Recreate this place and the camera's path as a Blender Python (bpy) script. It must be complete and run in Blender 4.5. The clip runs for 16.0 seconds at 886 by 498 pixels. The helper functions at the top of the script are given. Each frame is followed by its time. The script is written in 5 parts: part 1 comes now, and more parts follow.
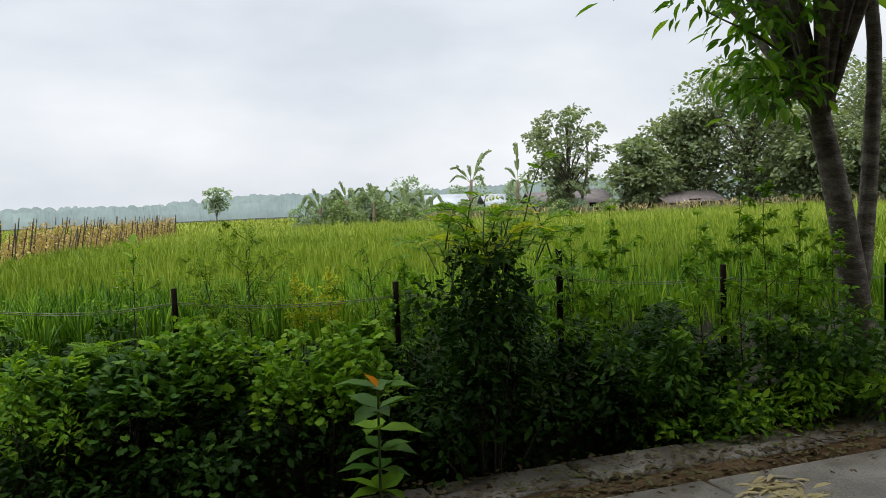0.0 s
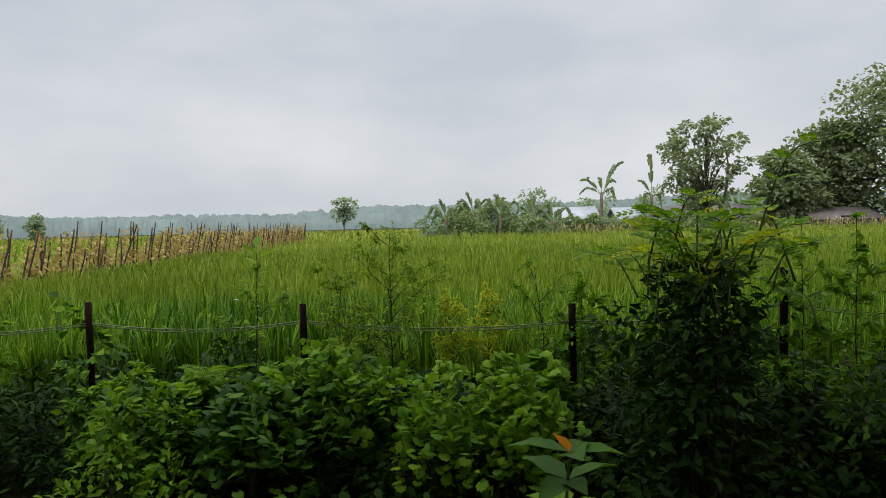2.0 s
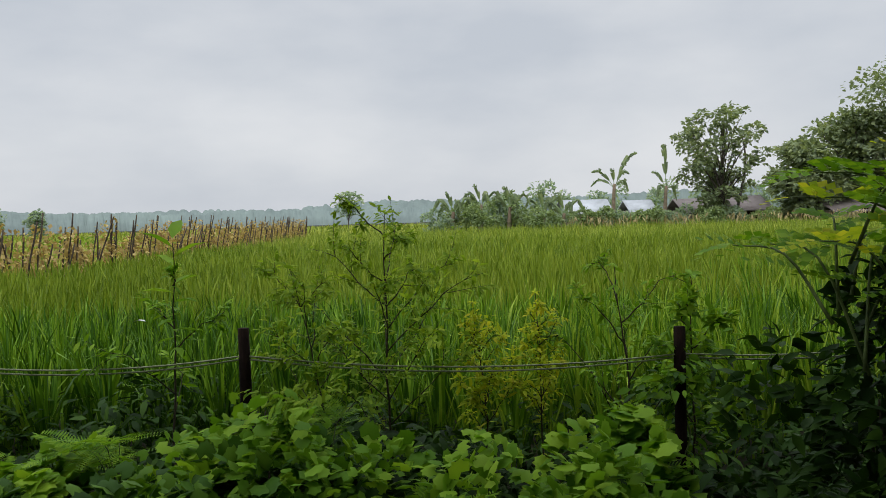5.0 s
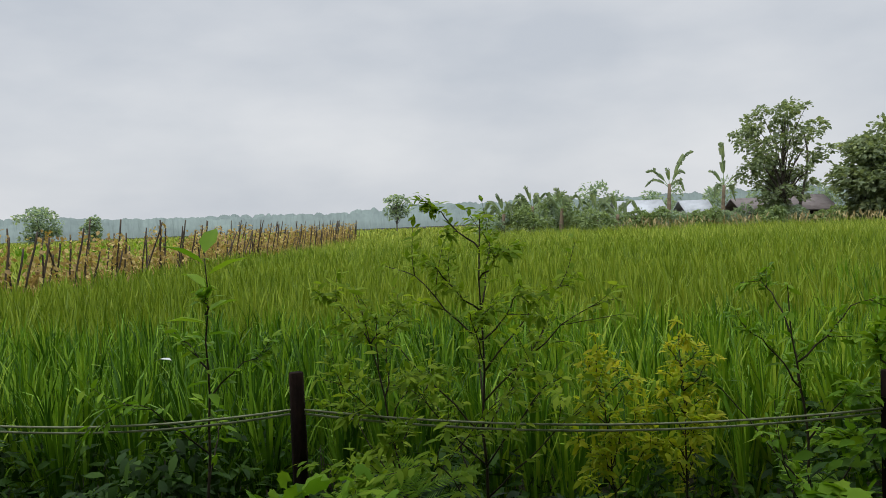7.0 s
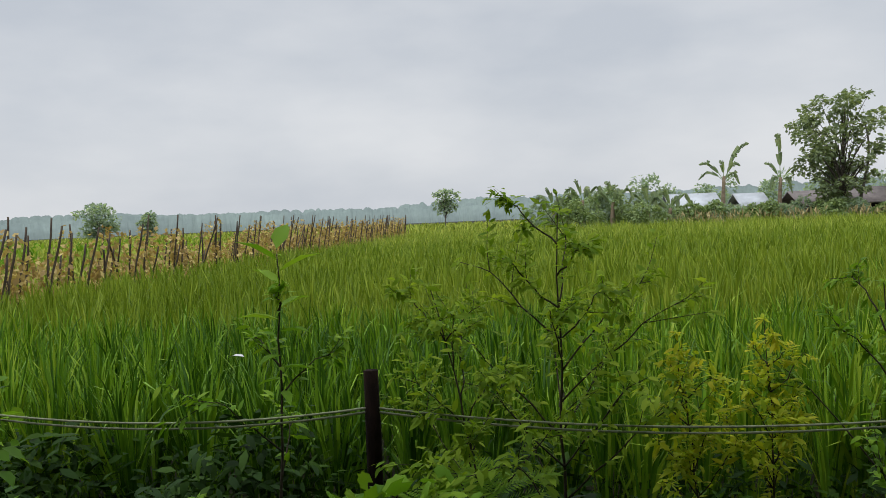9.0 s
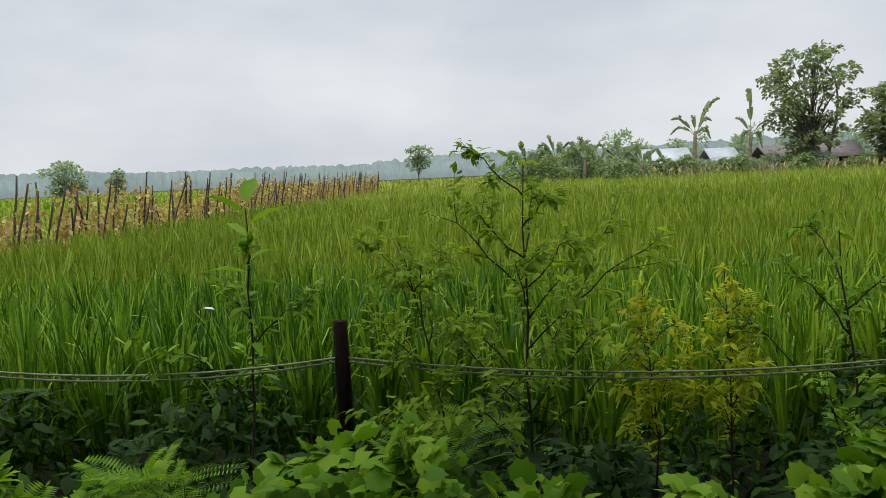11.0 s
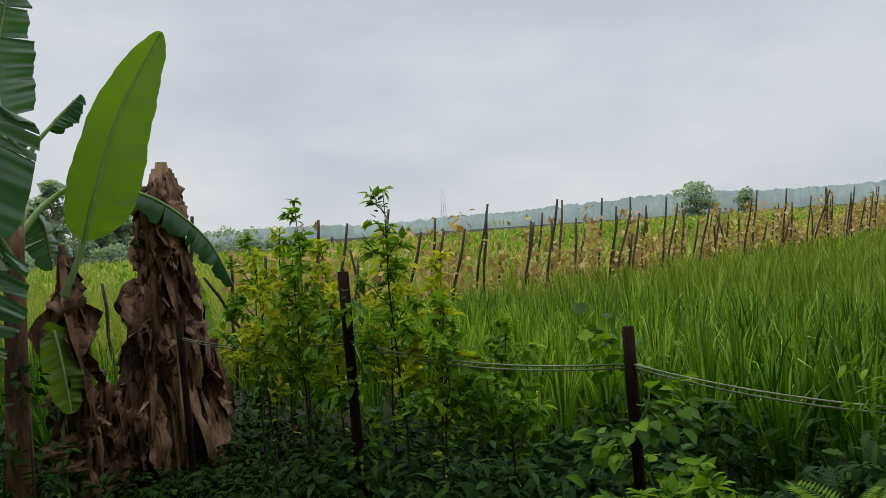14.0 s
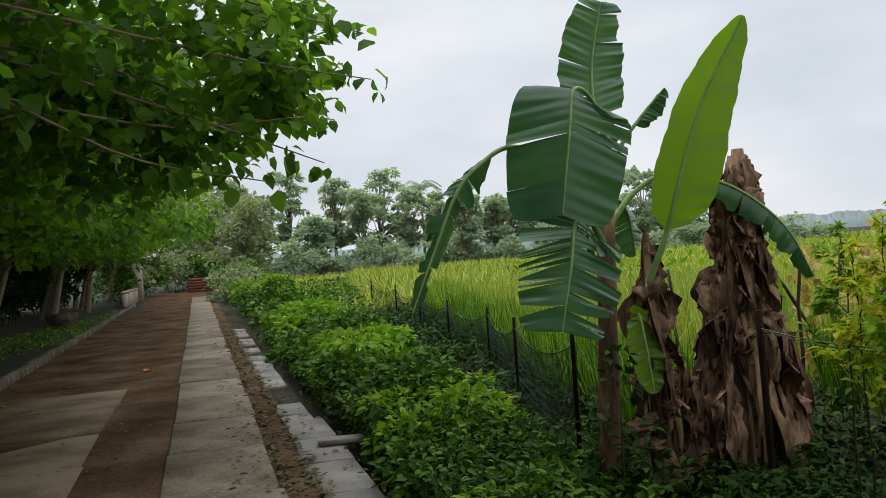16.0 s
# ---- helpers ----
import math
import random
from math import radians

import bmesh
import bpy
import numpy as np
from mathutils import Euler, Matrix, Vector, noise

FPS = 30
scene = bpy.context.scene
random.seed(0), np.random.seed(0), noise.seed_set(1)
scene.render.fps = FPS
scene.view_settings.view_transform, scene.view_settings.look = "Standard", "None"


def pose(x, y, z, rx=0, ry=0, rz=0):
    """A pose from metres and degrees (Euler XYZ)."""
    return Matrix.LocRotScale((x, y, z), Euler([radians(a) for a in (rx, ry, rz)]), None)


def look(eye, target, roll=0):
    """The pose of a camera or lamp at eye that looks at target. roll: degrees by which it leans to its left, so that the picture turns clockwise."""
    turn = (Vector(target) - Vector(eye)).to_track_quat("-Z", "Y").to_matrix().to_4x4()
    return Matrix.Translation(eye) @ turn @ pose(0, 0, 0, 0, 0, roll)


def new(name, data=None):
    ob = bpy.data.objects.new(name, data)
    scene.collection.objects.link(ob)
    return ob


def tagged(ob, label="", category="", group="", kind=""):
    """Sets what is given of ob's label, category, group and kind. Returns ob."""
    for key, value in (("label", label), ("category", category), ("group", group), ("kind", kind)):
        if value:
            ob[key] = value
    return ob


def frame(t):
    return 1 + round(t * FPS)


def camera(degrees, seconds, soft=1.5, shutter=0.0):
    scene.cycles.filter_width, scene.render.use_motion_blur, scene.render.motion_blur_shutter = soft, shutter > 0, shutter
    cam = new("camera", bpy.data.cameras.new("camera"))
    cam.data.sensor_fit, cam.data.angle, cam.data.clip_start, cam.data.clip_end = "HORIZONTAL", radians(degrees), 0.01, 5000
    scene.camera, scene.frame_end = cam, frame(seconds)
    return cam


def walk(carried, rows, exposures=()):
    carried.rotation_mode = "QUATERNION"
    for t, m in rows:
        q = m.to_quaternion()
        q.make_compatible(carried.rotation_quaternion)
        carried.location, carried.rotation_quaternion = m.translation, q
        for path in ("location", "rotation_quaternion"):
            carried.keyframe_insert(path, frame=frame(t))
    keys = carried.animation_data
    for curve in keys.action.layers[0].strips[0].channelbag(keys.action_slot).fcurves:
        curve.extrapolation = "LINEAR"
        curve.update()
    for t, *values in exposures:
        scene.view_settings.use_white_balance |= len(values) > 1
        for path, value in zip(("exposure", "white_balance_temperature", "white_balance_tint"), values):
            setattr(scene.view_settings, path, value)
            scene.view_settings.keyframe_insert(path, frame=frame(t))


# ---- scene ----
cam = camera(57.0, 16.0, soft=0.6)
PATH = [
    (0, (-6.079, -0.874, 1.793), (-4.114, -1.228, 1.687), -2.5),
    (0.5, (-5.749, -0.82, 1.781), (-3.764, -1.057, 1.733), -1.1),
    (1, (-5.446, -0.767, 1.764), (-3.449, -0.865, 1.713), -1.4),
    (1.5, (-5.146, -0.731, 1.749), (-3.147, -0.785, 1.692), -1.4),
    (2, (-4.839, -0.689, 1.742), (-2.841, -0.75, 1.677), -1.5),
    (2.5, (-4.545, -0.698, 1.734), (-2.547, -0.765, 1.672), -1.6),
    (3, (-4.267, -0.693, 1.72), (-2.271, -0.806, 1.66), -1.6),
    (3.5, (-3.901, -0.692, 1.695), (-1.906, -0.819, 1.64), -1.6),
    (3.7, (-3.763, -0.692, 1.686), (-1.769, -0.823, 1.611), -1.3),
    (5.8, (-2.617, -0.577, 1.664), (-0.618, -0.596, 1.598), -2.0),
    (6, (-2.538, -0.54, 1.668), (-0.539, -0.566, 1.602), -2.0),
    (6.5, (-2.364, -0.502, 1.671), (-0.366, -0.532, 1.607), -2.1),
    (7, (-2.229, -0.493, 1.682), (-0.231, -0.424, 1.615), -2.2),
    (7.5, (-2.186, -0.453, 1.685), (-0.191, -0.327, 1.61), -2.3),
    (8, (-2.179, -0.424, 1.69), (-0.188, -0.246, 1.618), -2.4),
    (8.5, (-2.18, -0.413, 1.687), (-0.191, -0.221, 1.614), -2.4),
    (9, (-2.176, -0.413, 1.686), (-0.187, -0.226, 1.61), -2.4),
    (11.3, (-2.204, -0.433, 1.671), (-0.218, -0.297, 1.471), -2.8),
    (11.5, (-2.195, -0.413, 1.67), (-0.213, -0.207, 1.496), -2.7),
    (12, (-2.184, -0.382, 1.674), (-0.229, 0.018, 1.541), -3.0),
    (12.5, (-2.203, -0.339, 1.684), (-0.325, 0.341, 1.576), -3.5),
    (13, (-2.223, -0.295, 1.687), (-0.456, 0.639, 1.6), -3.7),
    (13.5, (-2.233, -0.261, 1.687), (-0.609, 0.904, 1.614), -4.0),
    (14, (-2.249, -0.205, 1.686), (-0.848, 1.221, 1.633), -4.0),
    (14.5, (-2.292, -0.19, 1.694), (-1.121, 1.431, 1.683), -4.1),
    (15, (-2.339, -0.159, 1.694), (-1.437, 1.625, 1.686), -4.1),
    (15.5, (-2.389, -0.101, 1.705), (-1.808, 1.813, 1.707), -4.0),
    (16, (-2.437, -0.053, 1.714), (-2.154, 1.926, 1.719), -4.0),
]
walk(cam, [(t, look(eye, target, roll)) for t, eye, target, roll in PATH],
     exposures=[(0, .36), (.5, .11), (1.2, .02), (9.2, 0), (11.3, .14), (11.7, .1), (12.4, .04), (13, 0), (14.6, 0), (15.3, .08), (16, .28)])

# ---- world, sun ----
SUN_EL, SUN_AZ = radians(58), radians(205)
world = bpy.data.worlds.new("overcast_sky")
scene.world = world
world.use_nodes = True
wn, wl = world.node_tree.nodes, world.node_tree.links
wn.clear()
w_out, w_bg = wn.new("ShaderNodeOutputWorld"), wn.new("ShaderNodeBackground")
w_sky = wn.new("ShaderNodeTexSky")
w_sky.sky_type, w_sky.sun_disc, w_sky.sun_elevation, w_sky.sun_rotation = "NISHITA", False, SUN_EL, SUN_AZ
w_sky.air_density, w_sky.dust_density = 1.0, 3.0
w_co, w_map, w_noise = wn.new("ShaderNodeTexCoord"), wn.new("ShaderNodeMapping"), wn.new("ShaderNodeTexNoise")
w_map.inputs["Scale"].default_value = (1.0, 1.0, 2.6)
w_noise.inputs["Scale"].default_value, w_noise.inputs["Detail"].default_value, w_noise.inputs["Roughness"].default_value = 2.6, 5.0, 0.5
w_ramp = wn.new("ShaderNodeValToRGB")
w_ramp.color_ramp.elements[0].position, w_ramp.color_ramp.elements[0].color = 0.33, (5.6, 6.0, 6.6, 1)
w_ramp.color_ramp.elements[1].position, w_ramp.color_ramp.elements[1].color = 0.66, (7.5, 7.7, 8.0, 1)
w_mix = wn.new("ShaderNodeMix")
w_mix.data_type = "RGBA"
w_mix.inputs["Factor"].default_value = 0.93
wl.new(w_co.outputs["Generated"], w_map.inputs["Vector"])
wl.new(w_map.outputs["Vector"], w_noise.inputs["Vector"])
wl.new(w_noise.outputs["Fac"], w_ramp.inputs["Fac"])
wl.new(w_sky.outputs["Color"], w_mix.inputs["A"])
wl.new(w_ramp.outputs["Color"], w_mix.inputs["B"])
# an overcast sky is brighter towards the zenith
w_sep, w_up = wn.new("ShaderNodeSeparateXYZ"), wn.new("ShaderNodeMapRange")
w_up.interpolation_type = "SMOOTHSTEP"
w_up.inputs["From Min"].default_value, w_up.inputs["From Max"].default_value = 0.32, 0.95
w_up.inputs["To Min"].default_value, w_up.inputs["To Max"].default_value = 0.1, 0.27
wl.new(w_co.outputs["Generated"], w_sep.inputs["Vector"])
wl.new(w_sep.outputs["Z"], w_up.inputs["Value"])
wl.new(w_up.outputs["Result"], w_bg.inputs["Strength"])
wl.new(w_mix.outputs["Result"], w_bg.inputs["Color"])
wl.new(w_bg.outputs["Background"], w_out.inputs["Surface"])

sun_data = bpy.data.lights.new("sun", "SUN")
sun_data.energy, sun_data.angle, sun_data.color = 0.9, radians(25), (1.0, 0.97, 0.92)
sun = new("sun", sun_data)
sun.matrix_world = look((0, 0, 30), (30 * math.cos(SUN_EL) * 0.7, -30 * math.cos(SUN_EL) * 0.7, 30 - 30 * math.sin(SUN_EL)))

# ---- materials ----


def shader(name, rough=0.6, spec=0.4):
    m = bpy.data.materials.new(name)
    m.use_nodes = True
    b = m.node_tree.nodes["Principled BSDF"]
    b.inputs["Roughness"].default_value = rough
    b.inputs["Specular IOR Level"].default_value = spec
    return m, m.node_tree.nodes, m.node_tree.links, b


def ramp(nodes, stops):
    r = nodes.new("ShaderNodeValToRGB")
    e = r.color_ramp.elements
    while len(e) < len(stops):
        e.new(0.5)
    for el, (p, c) in zip(e, stops):
        el.position, el.color = p, (*c, 1)
    return r


def leaf_material(name, colours, rough=0.45, see=0.3, spec=0.35, tone=3.0, glow=1.5):
    """Leaves: a colour for each leaf, mottling, and light that comes through the blade."""
    m, n, l, b = shader(name, rough, spec)
    geo, tex, co = n.new("ShaderNodeNewGeometry"), n.new("ShaderNodeTexNoise"), n.new("ShaderNodeTexCoord")
    tex.inputs["Scale"].default_value, tex.inputs["Detail"].default_value = tone, 3
    l.new(co.outputs["Object"], tex.inputs["Vector"])
    mixv = n.new("ShaderNodeMath")
    mixv.operation = "MULTIPLY_ADD"
    mixv.inputs[1].default_value = 0.62
    l.new(geo.outputs["Random Per Island"], mixv.inputs[0])
    half = n.new("ShaderNodeMath")
    half.operation = "MULTIPLY_ADD"
    half.inputs[1].default_value, half.inputs[2].default_value = 0.8, -0.2
    l.new(tex.outputs["Fac"], half.inputs[0])
    l.new(half.outputs[0], mixv.inputs[2])
    r = ramp(n, [(i / (len(colours) - 1), c) for i, c in enumerate(colours)])
    l.new(mixv.outputs[0], r.inputs["Fac"])
    l.new(r.outputs["Color"], b.inputs["Base Color"])
    t = n.new("ShaderNodeBsdfTranslucent")
    gain = n.new("ShaderNodeMix")
    gain.data_type, gain.blend_type = "RGBA", "MULTIPLY"
    gain.inputs["Factor"].default_value = 1.0
    gain.inputs["B"].default_value = (glow, glow, glow * 0.5, 1)
    l.new(r.outputs["Color"], gain.inputs["A"])
    l.new(gain.outputs["Result"], t.inputs["Color"])
    mx, out = n.new("ShaderNodeMixShader"), n["Material Output"]
    mx.inputs["Fac"].default_value = see
    l.new(b.outputs["BSDF"], mx.inputs[1])
    l.new(t.outputs["BSDF"], mx.inputs[2])
    l.new(mx.outputs["Shader"], out.inputs["Surface"])
    return m


def rough_material(name, colours, scale=4.0, rough=0.85, bump=0.4, fine=40.0, stretch=(1, 1, 1), wet=0.0, spec=0.3):
    """Bark, soil, concrete, wood: colour at two scales, bump, and wet patches if asked."""
    m, n, l, b = shader(name, rough, spec)
    co, mp = n.new("ShaderNodeTexCoord"), n.new("ShaderNodeMapping")
    mp.inputs["Scale"].default_value = stretch
    l.new(co.outputs["Object"], mp.inputs["Vector"])
    big, small = n.new("ShaderNodeTexNoise"), n.new("ShaderNodeTexNoise")
    for t, s in ((big, scale), (small, fine)):
        t.inputs["Scale"].default_value, t.inputs["Detail"].default_value, t.inputs["Roughness"].default_value = s, 5, 0.6
        l.new(mp.outputs["Vector"], t.inputs["Vector"])
    add = n.new("ShaderNodeMath")
    add.operation = "MULTIPLY_ADD"
    add.inputs[1].default_value = 0.45
    shift = n.new("ShaderNodeMath")
    shift.operation = "SUBTRACT"
    shift.inputs[1].default_value = 0.22
    l.new(small.outputs["Fac"], add.inputs[0])
    l.new(big.outputs["Fac"], shift.inputs[0])
    l.new(shift.outputs[0], add.inputs[2])
    info = n.new("ShaderNodeObjectInfo")
    vary = n.new("ShaderNodeMath")
    vary.operation = "MULTIPLY_ADD"
    vary.inputs[1].default_value = 0.16
    l.new(info.outputs["Random"], vary.inputs[0])
    l.new(add.outputs[0], vary.inputs[2])
    r = ramp(n, [(0.3 + 0.45 * i / (len(colours) - 1), c) for i, c in enumerate(colours)])
    l.new(vary.outputs[0], r.inputs["Fac"])
    l.new(r.outputs["Color"], b.inputs["Base Color"])
    bp = n.new("ShaderNodeBump")
    bp.inputs["Strength"].default_value, bp.inputs["Distance"].default_value = bump, 0.02
    l.new(add.outputs[0], bp.inputs["Height"])
    l.new(bp.outputs["Normal"], b.inputs["Normal"])
    if wet:
        rr = n.new("ShaderNodeMapRange")
        rr.inputs["From Min"].default_value, rr.inputs["From Max"].default_value = 0.42, 0.6
        rr.inputs["To Min"].default_value, rr.inputs["To Max"].default_value = 1 - wet, rough
        l.new(big.outputs["Fac"], rr.inputs["Value"])
        l.new(rr.outputs["Result"], b.inputs["Roughness"])
    return m


M_RICE = leaf_material("rice_blade", [(0.01, 0.04, 0.003), (0.052, 0.14, 0.008), (0.18, 0.34, 0.019), (0.43, 0.53, 0.052)], 0.5, 0.16, 0.25, 0.3, 1.2)
M_PADDY = leaf_material("paddy_rice_blade", [(0.087, 0.147, 0.012), (0.147, 0.226, 0.017), (0.232, 0.318, 0.027), (0.335, 0.4, 0.048)], 0.55, 0.18, 0.2, 0.3, 1.2)
# paler, yellower ramp for the farther rice
M_PALERICE = leaf_material("pale_rice_blade", [(0.1, 0.15, 0.022), (0.22, 0.295, 0.04), (0.37, 0.435, 0.07), (0.5, 0.51, 0.1)], 0.6, 0.2, 0.15, 0.2, 1.2)
M_BUSH = leaf_material("bush_leaf", [(0.01, 0.032, 0.004), (0.04, 0.105, 0.009), (0.14, 0.26, 0.02)], 0.6, 0.22, 0.14)
# near-black copy of the bush leaf: shade is put into its colour
M_SHADEBUSH = leaf_material("shaded_bush_leaf", [(0.006, 0.018, 0.003), (0.016, 0.045, 0.005), (0.05, 0.105, 0.01)], 0.6, 0.14, 0.1)
M_WEED = leaf_material("weed_leaf", [(0.05, 0.13, 0.01), (0.13, 0.26, 0.016), (0.27, 0.4, 0.03)], 0.6, 0.34, 0.12)
M_YELLOW = leaf_material("yellowing_leaf", [(0.2, 0.31, 0.02), (0.38, 0.44, 0.03), (0.6, 0.52, 0.05)], 0.65, 0.42, 0.08)
M_FINE = leaf_material("fine_weed_leaf", [(0.08, 0.155, 0.014), (0.18, 0.28, 0.024), (0.34, 0.43, 0.045)], 0.65, 0.42, 0.08)
M_DRYLEAF = leaf_material("dry_bean_leaf", [(0.15, 0.09, 0.04), (0.4, 0.29, 0.12), (0.66, 0.54, 0.22)], 0.8, 0.3)
# far shrub leaf, lightened to carry some haze in its colour
M_TREE = leaf_material("tree_leaf", [(0.12, 0.175, 0.09), (0.22, 0.295, 0.135), (0.34, 0.41, 0.18)], 0.8, 0.28, 0.1, 0.4)
M_TEAK = leaf_material("broad_leaf", [(0.035, 0.1, 0.012), (0.09, 0.2, 0.02), (0.23, 0.37, 0.04)], 0.5, 0.5, 0.25, 3.0, 1.6)
# next two: haze of distance mixed into the leaf colours, bluest for the farthest
M_FIELD = leaf_material("haze_lifted_leaf", [(0.13, 0.17, 0.11), (0.2, 0.25, 0.14), (0.35, 0.4, 0.2)], 0.75, 0.3, 0.1, 0.6)
M_FARTREE = leaf_material("haze_pale_leaf", [(0.23, 0.3, 0.255), (0.275, 0.35, 0.285), (0.32, 0.395, 0.31)], 0.9, 0.5, 0.0, 0.15)
M_BANANA = leaf_material("banana_blade", [(0.028, 0.09, 0.042), (0.045, 0.125, 0.048), (0.075, 0.175, 0.055)], 0.27, 0.22, 0.6, 6, 2.0)
M_YOUNG = leaf_material("young_banana_blade", [(0.085, 0.17, 0.012), (0.115, 0.21, 0.014), (0.15, 0.24, 0.018)], 0.4, 0.55, 0.4, 6, 1.7)
M_RIB = rough_material("banana_midrib", [(0.12, 0.22, 0.06), (0.25, 0.36, 0.12)], 6, 0.5, 0.1)
M_DRY = rough_material("dry_banana_sheath", [(0.01, 0.0055, 0.004), (0.045, 0.022, 0.012), (0.125, 0.066, 0.036), (0.32, 0.2, 0.115)], 6, 0.8, 0.8, 38, (1, 1, 0.22))
M_STEM = rough_material("green_stem", [(0.04, 0.06, 0.02), (0.1, 0.14, 0.04)], 20, 0.7, 0.2)
M_TWIG = rough_material("woody_stem", [(0.02, 0.016, 0.01), (0.06, 0.045, 0.03)], 20, 0.8, 0.3)
M_BARK = rough_material("grey_bark", [(0.035, 0.028, 0.022), (0.1, 0.082, 0.068), (0.21, 0.185, 0.155)], 6, 0.9, 0.9, 45, (1, 1, 2.6))
M_PALE = rough_material("pale_bark", [(0.12, 0.09, 0.06), (0.3, 0.23, 0.16)], 5, 0.9, 0.5)
M_POST = rough_material("weathered_post", [(0.005, 0.003, 0.003), (0.011, 0.007, 0.006), (0.028, 0.016, 0.012)], 9, 0.95, 0.7, 60, (1, 1, 0.3), spec=0.08)
M_BAMBOO = rough_material("old_bamboo", [(0.012, 0.009, 0.006), (0.045, 0.032, 0.022), (0.11, 0.085, 0.055)], 8, 0.75, 0.4, 50, (1, 1, 0.4))
M_WIRE = rough_material("weathered_wire", [(0.08, 0.09, 0.05), (0.24, 0.26, 0.16)], 30, 0.6, 0.1, spec=0.25)
M_NET = rough_material("dark_net", [(0.015, 0.03, 0.025), (0.03, 0.05, 0.04)], 30, 0.7, 0.1)
M_SOIL = rough_material("field_soil", [(0.008, 0.007, 0.004), (0.018, 0.015, 0.009), (0.03, 0.03, 0.012)], 2.5, 0.95, 0.8, 30)
M_DIRT = rough_material("damp_road_dirt", [(0.035, 0.02, 0.009), (0.09, 0.056, 0.03), (0.17, 0.115, 0.068)], 1.0, 0.95, 0.9, 26, spec=0.03)
M_MUDDY = rough_material("muddy_concrete", [(0.055, 0.036, 0.019), (0.125, 0.09, 0.055), (0.22, 0.168, 0.112)], 1.2, 0.85, 0.8, 36, spec=0.1)
M_CONC = rough_material("wet_concrete", [(0.05, 0.038, 0.028), (0.13, 0.108, 0.085), (0.28, 0.25, 0.215)], 1.9, 0.62, 0.6, 55, wet=0.5, spec=0.5)
M_STAINED = rough_material("stained_concrete", [(0.05, 0.034, 0.019), (0.14, 0.106, 0.068), (0.28, 0.23, 0.17)], 1.3, 0.75, 0.8, 36, wet=0.3, spec=0.2)
M_KERB = rough_material("mossy_kerb", [(0.03, 0.025, 0.014), (0.09, 0.07, 0.045), (0.17, 0.14, 0.1)], 5, 0.9, 0.5)
M_PLASTER = rough_material("old_plaster", [(0.25, 0.2, 0.14), (0.42, 0.36, 0.27)], 3, 0.85, 0.3)
M_ZINC = rough_material("zinc_sheet", [(0.3, 0.32, 0.34), (0.5, 0.53, 0.56)], 1.5, 0.45, 0.2)
M_TILE = rough_material("clay_roof", [(0.12, 0.1, 0.095), (0.22, 0.19, 0.18)], 2.5, 0.85, 0.4)
M_LITTER = leaf_material("leaf_litter", [(0.03, 0.02, 0.012), (0.12, 0.08, 0.035), (0.1, 0.12, 0.03)], 0.8, 0.1)
M_STRAW = leaf_material("straw", [(0.35, 0.27, 0.12), (0.5, 0.42, 0.22)], 0.8, 0.1)
M_BRICK = rough_material("red_brick_wall", [(0.16, 0.05, 0.035), (0.28, 0.1, 0.07)], 4, 0.9, 0.3)
M_WHITE = rough_material("white_plastic", [(0.6, 0.62, 0.65), (0.8, 0.8, 0.8)], 8, 0.5, 0.1)
M_ORANGE = leaf_material("orange_leaf", [(0.55, 0.16, 0.02), (0.65, 0.25, 0.03)], 0.5, 0.3)

# ---- mesh helpers ----
RNG = np.random.default_rng(7)


def np_mesh(name, verts, faces, mat, smooth=False):
    """A mesh from arrays: faces is a list of (n, k) index arrays."""
    me = bpy.data.meshes.new(name)
    verts = np.asarray(verts, np.float32).reshape(-1, 3)
    faces = [np.asarray(f, np.int32) for f in faces if len(f)]
    me.vertices.add(len(verts))
    me.vertices.foreach_set("co", verts.ravel())
    idx = np.concatenate([f.ravel() for f in faces])
    count = np.concatenate([np.full(len(f), f.shape[1], np.int32) for f in faces])
    start = np.concatenate([[0], np.cumsum(count)[:-1]]).astype(np.int32)
    me.loops.add(len(idx))
    me.loops.foreach_set("vertex_index", idx)
    me.polygons.add(len(count))
    me.polygons.foreach_set("loop_start", start)
    me.polygons.foreach_set("loop_total", count)
    if smooth:
        me.polygons.foreach_set("use_smooth", np.ones(len(count), bool))
    me.materials.append(mat)
    me.update(calc_edges=True)
    me.validate()
    return me


def unit(a):
    return a / np.maximum(np.linalg.norm(a, axis=-1, keepdims=True), 1e-9)


# leaf shapes: (across, along, lift), unit length
OVATE = (np.array([(0, 0, 0), (-.24, .3, .05), (.24, .3, .05), (0, .35, -.03), (-.2, .62, .03), (.2, .62, .03), (0, .66, -.06), (0, 1, -.16)]),
         [np.array([(0, 3, 1), (0, 2, 3), (4, 6, 7), (6, 5, 7)]), np.array([(1, 3, 6, 4), (3, 2, 5, 6)])])
BROAD = (np.array([(0, 0, 0), (-.38, .28, .06), (.38, .28, .06), (0, .33, -.03), (-.33, .64, .02), (.33, .64, .02), (0, .68, -.07), (0, 1, -.22)]), OVATE[1])
SLIM = (np.array([(0, 0, 0), (-.09, .35, .02), (.09, .35, .02), (-.07, .7, -.04), (.07, .7, -.04), (0, 1, -.16)]),
        [np.array([(0, 2, 1), (3, 4, 5)]), np.array([(1, 2, 4, 3)])])
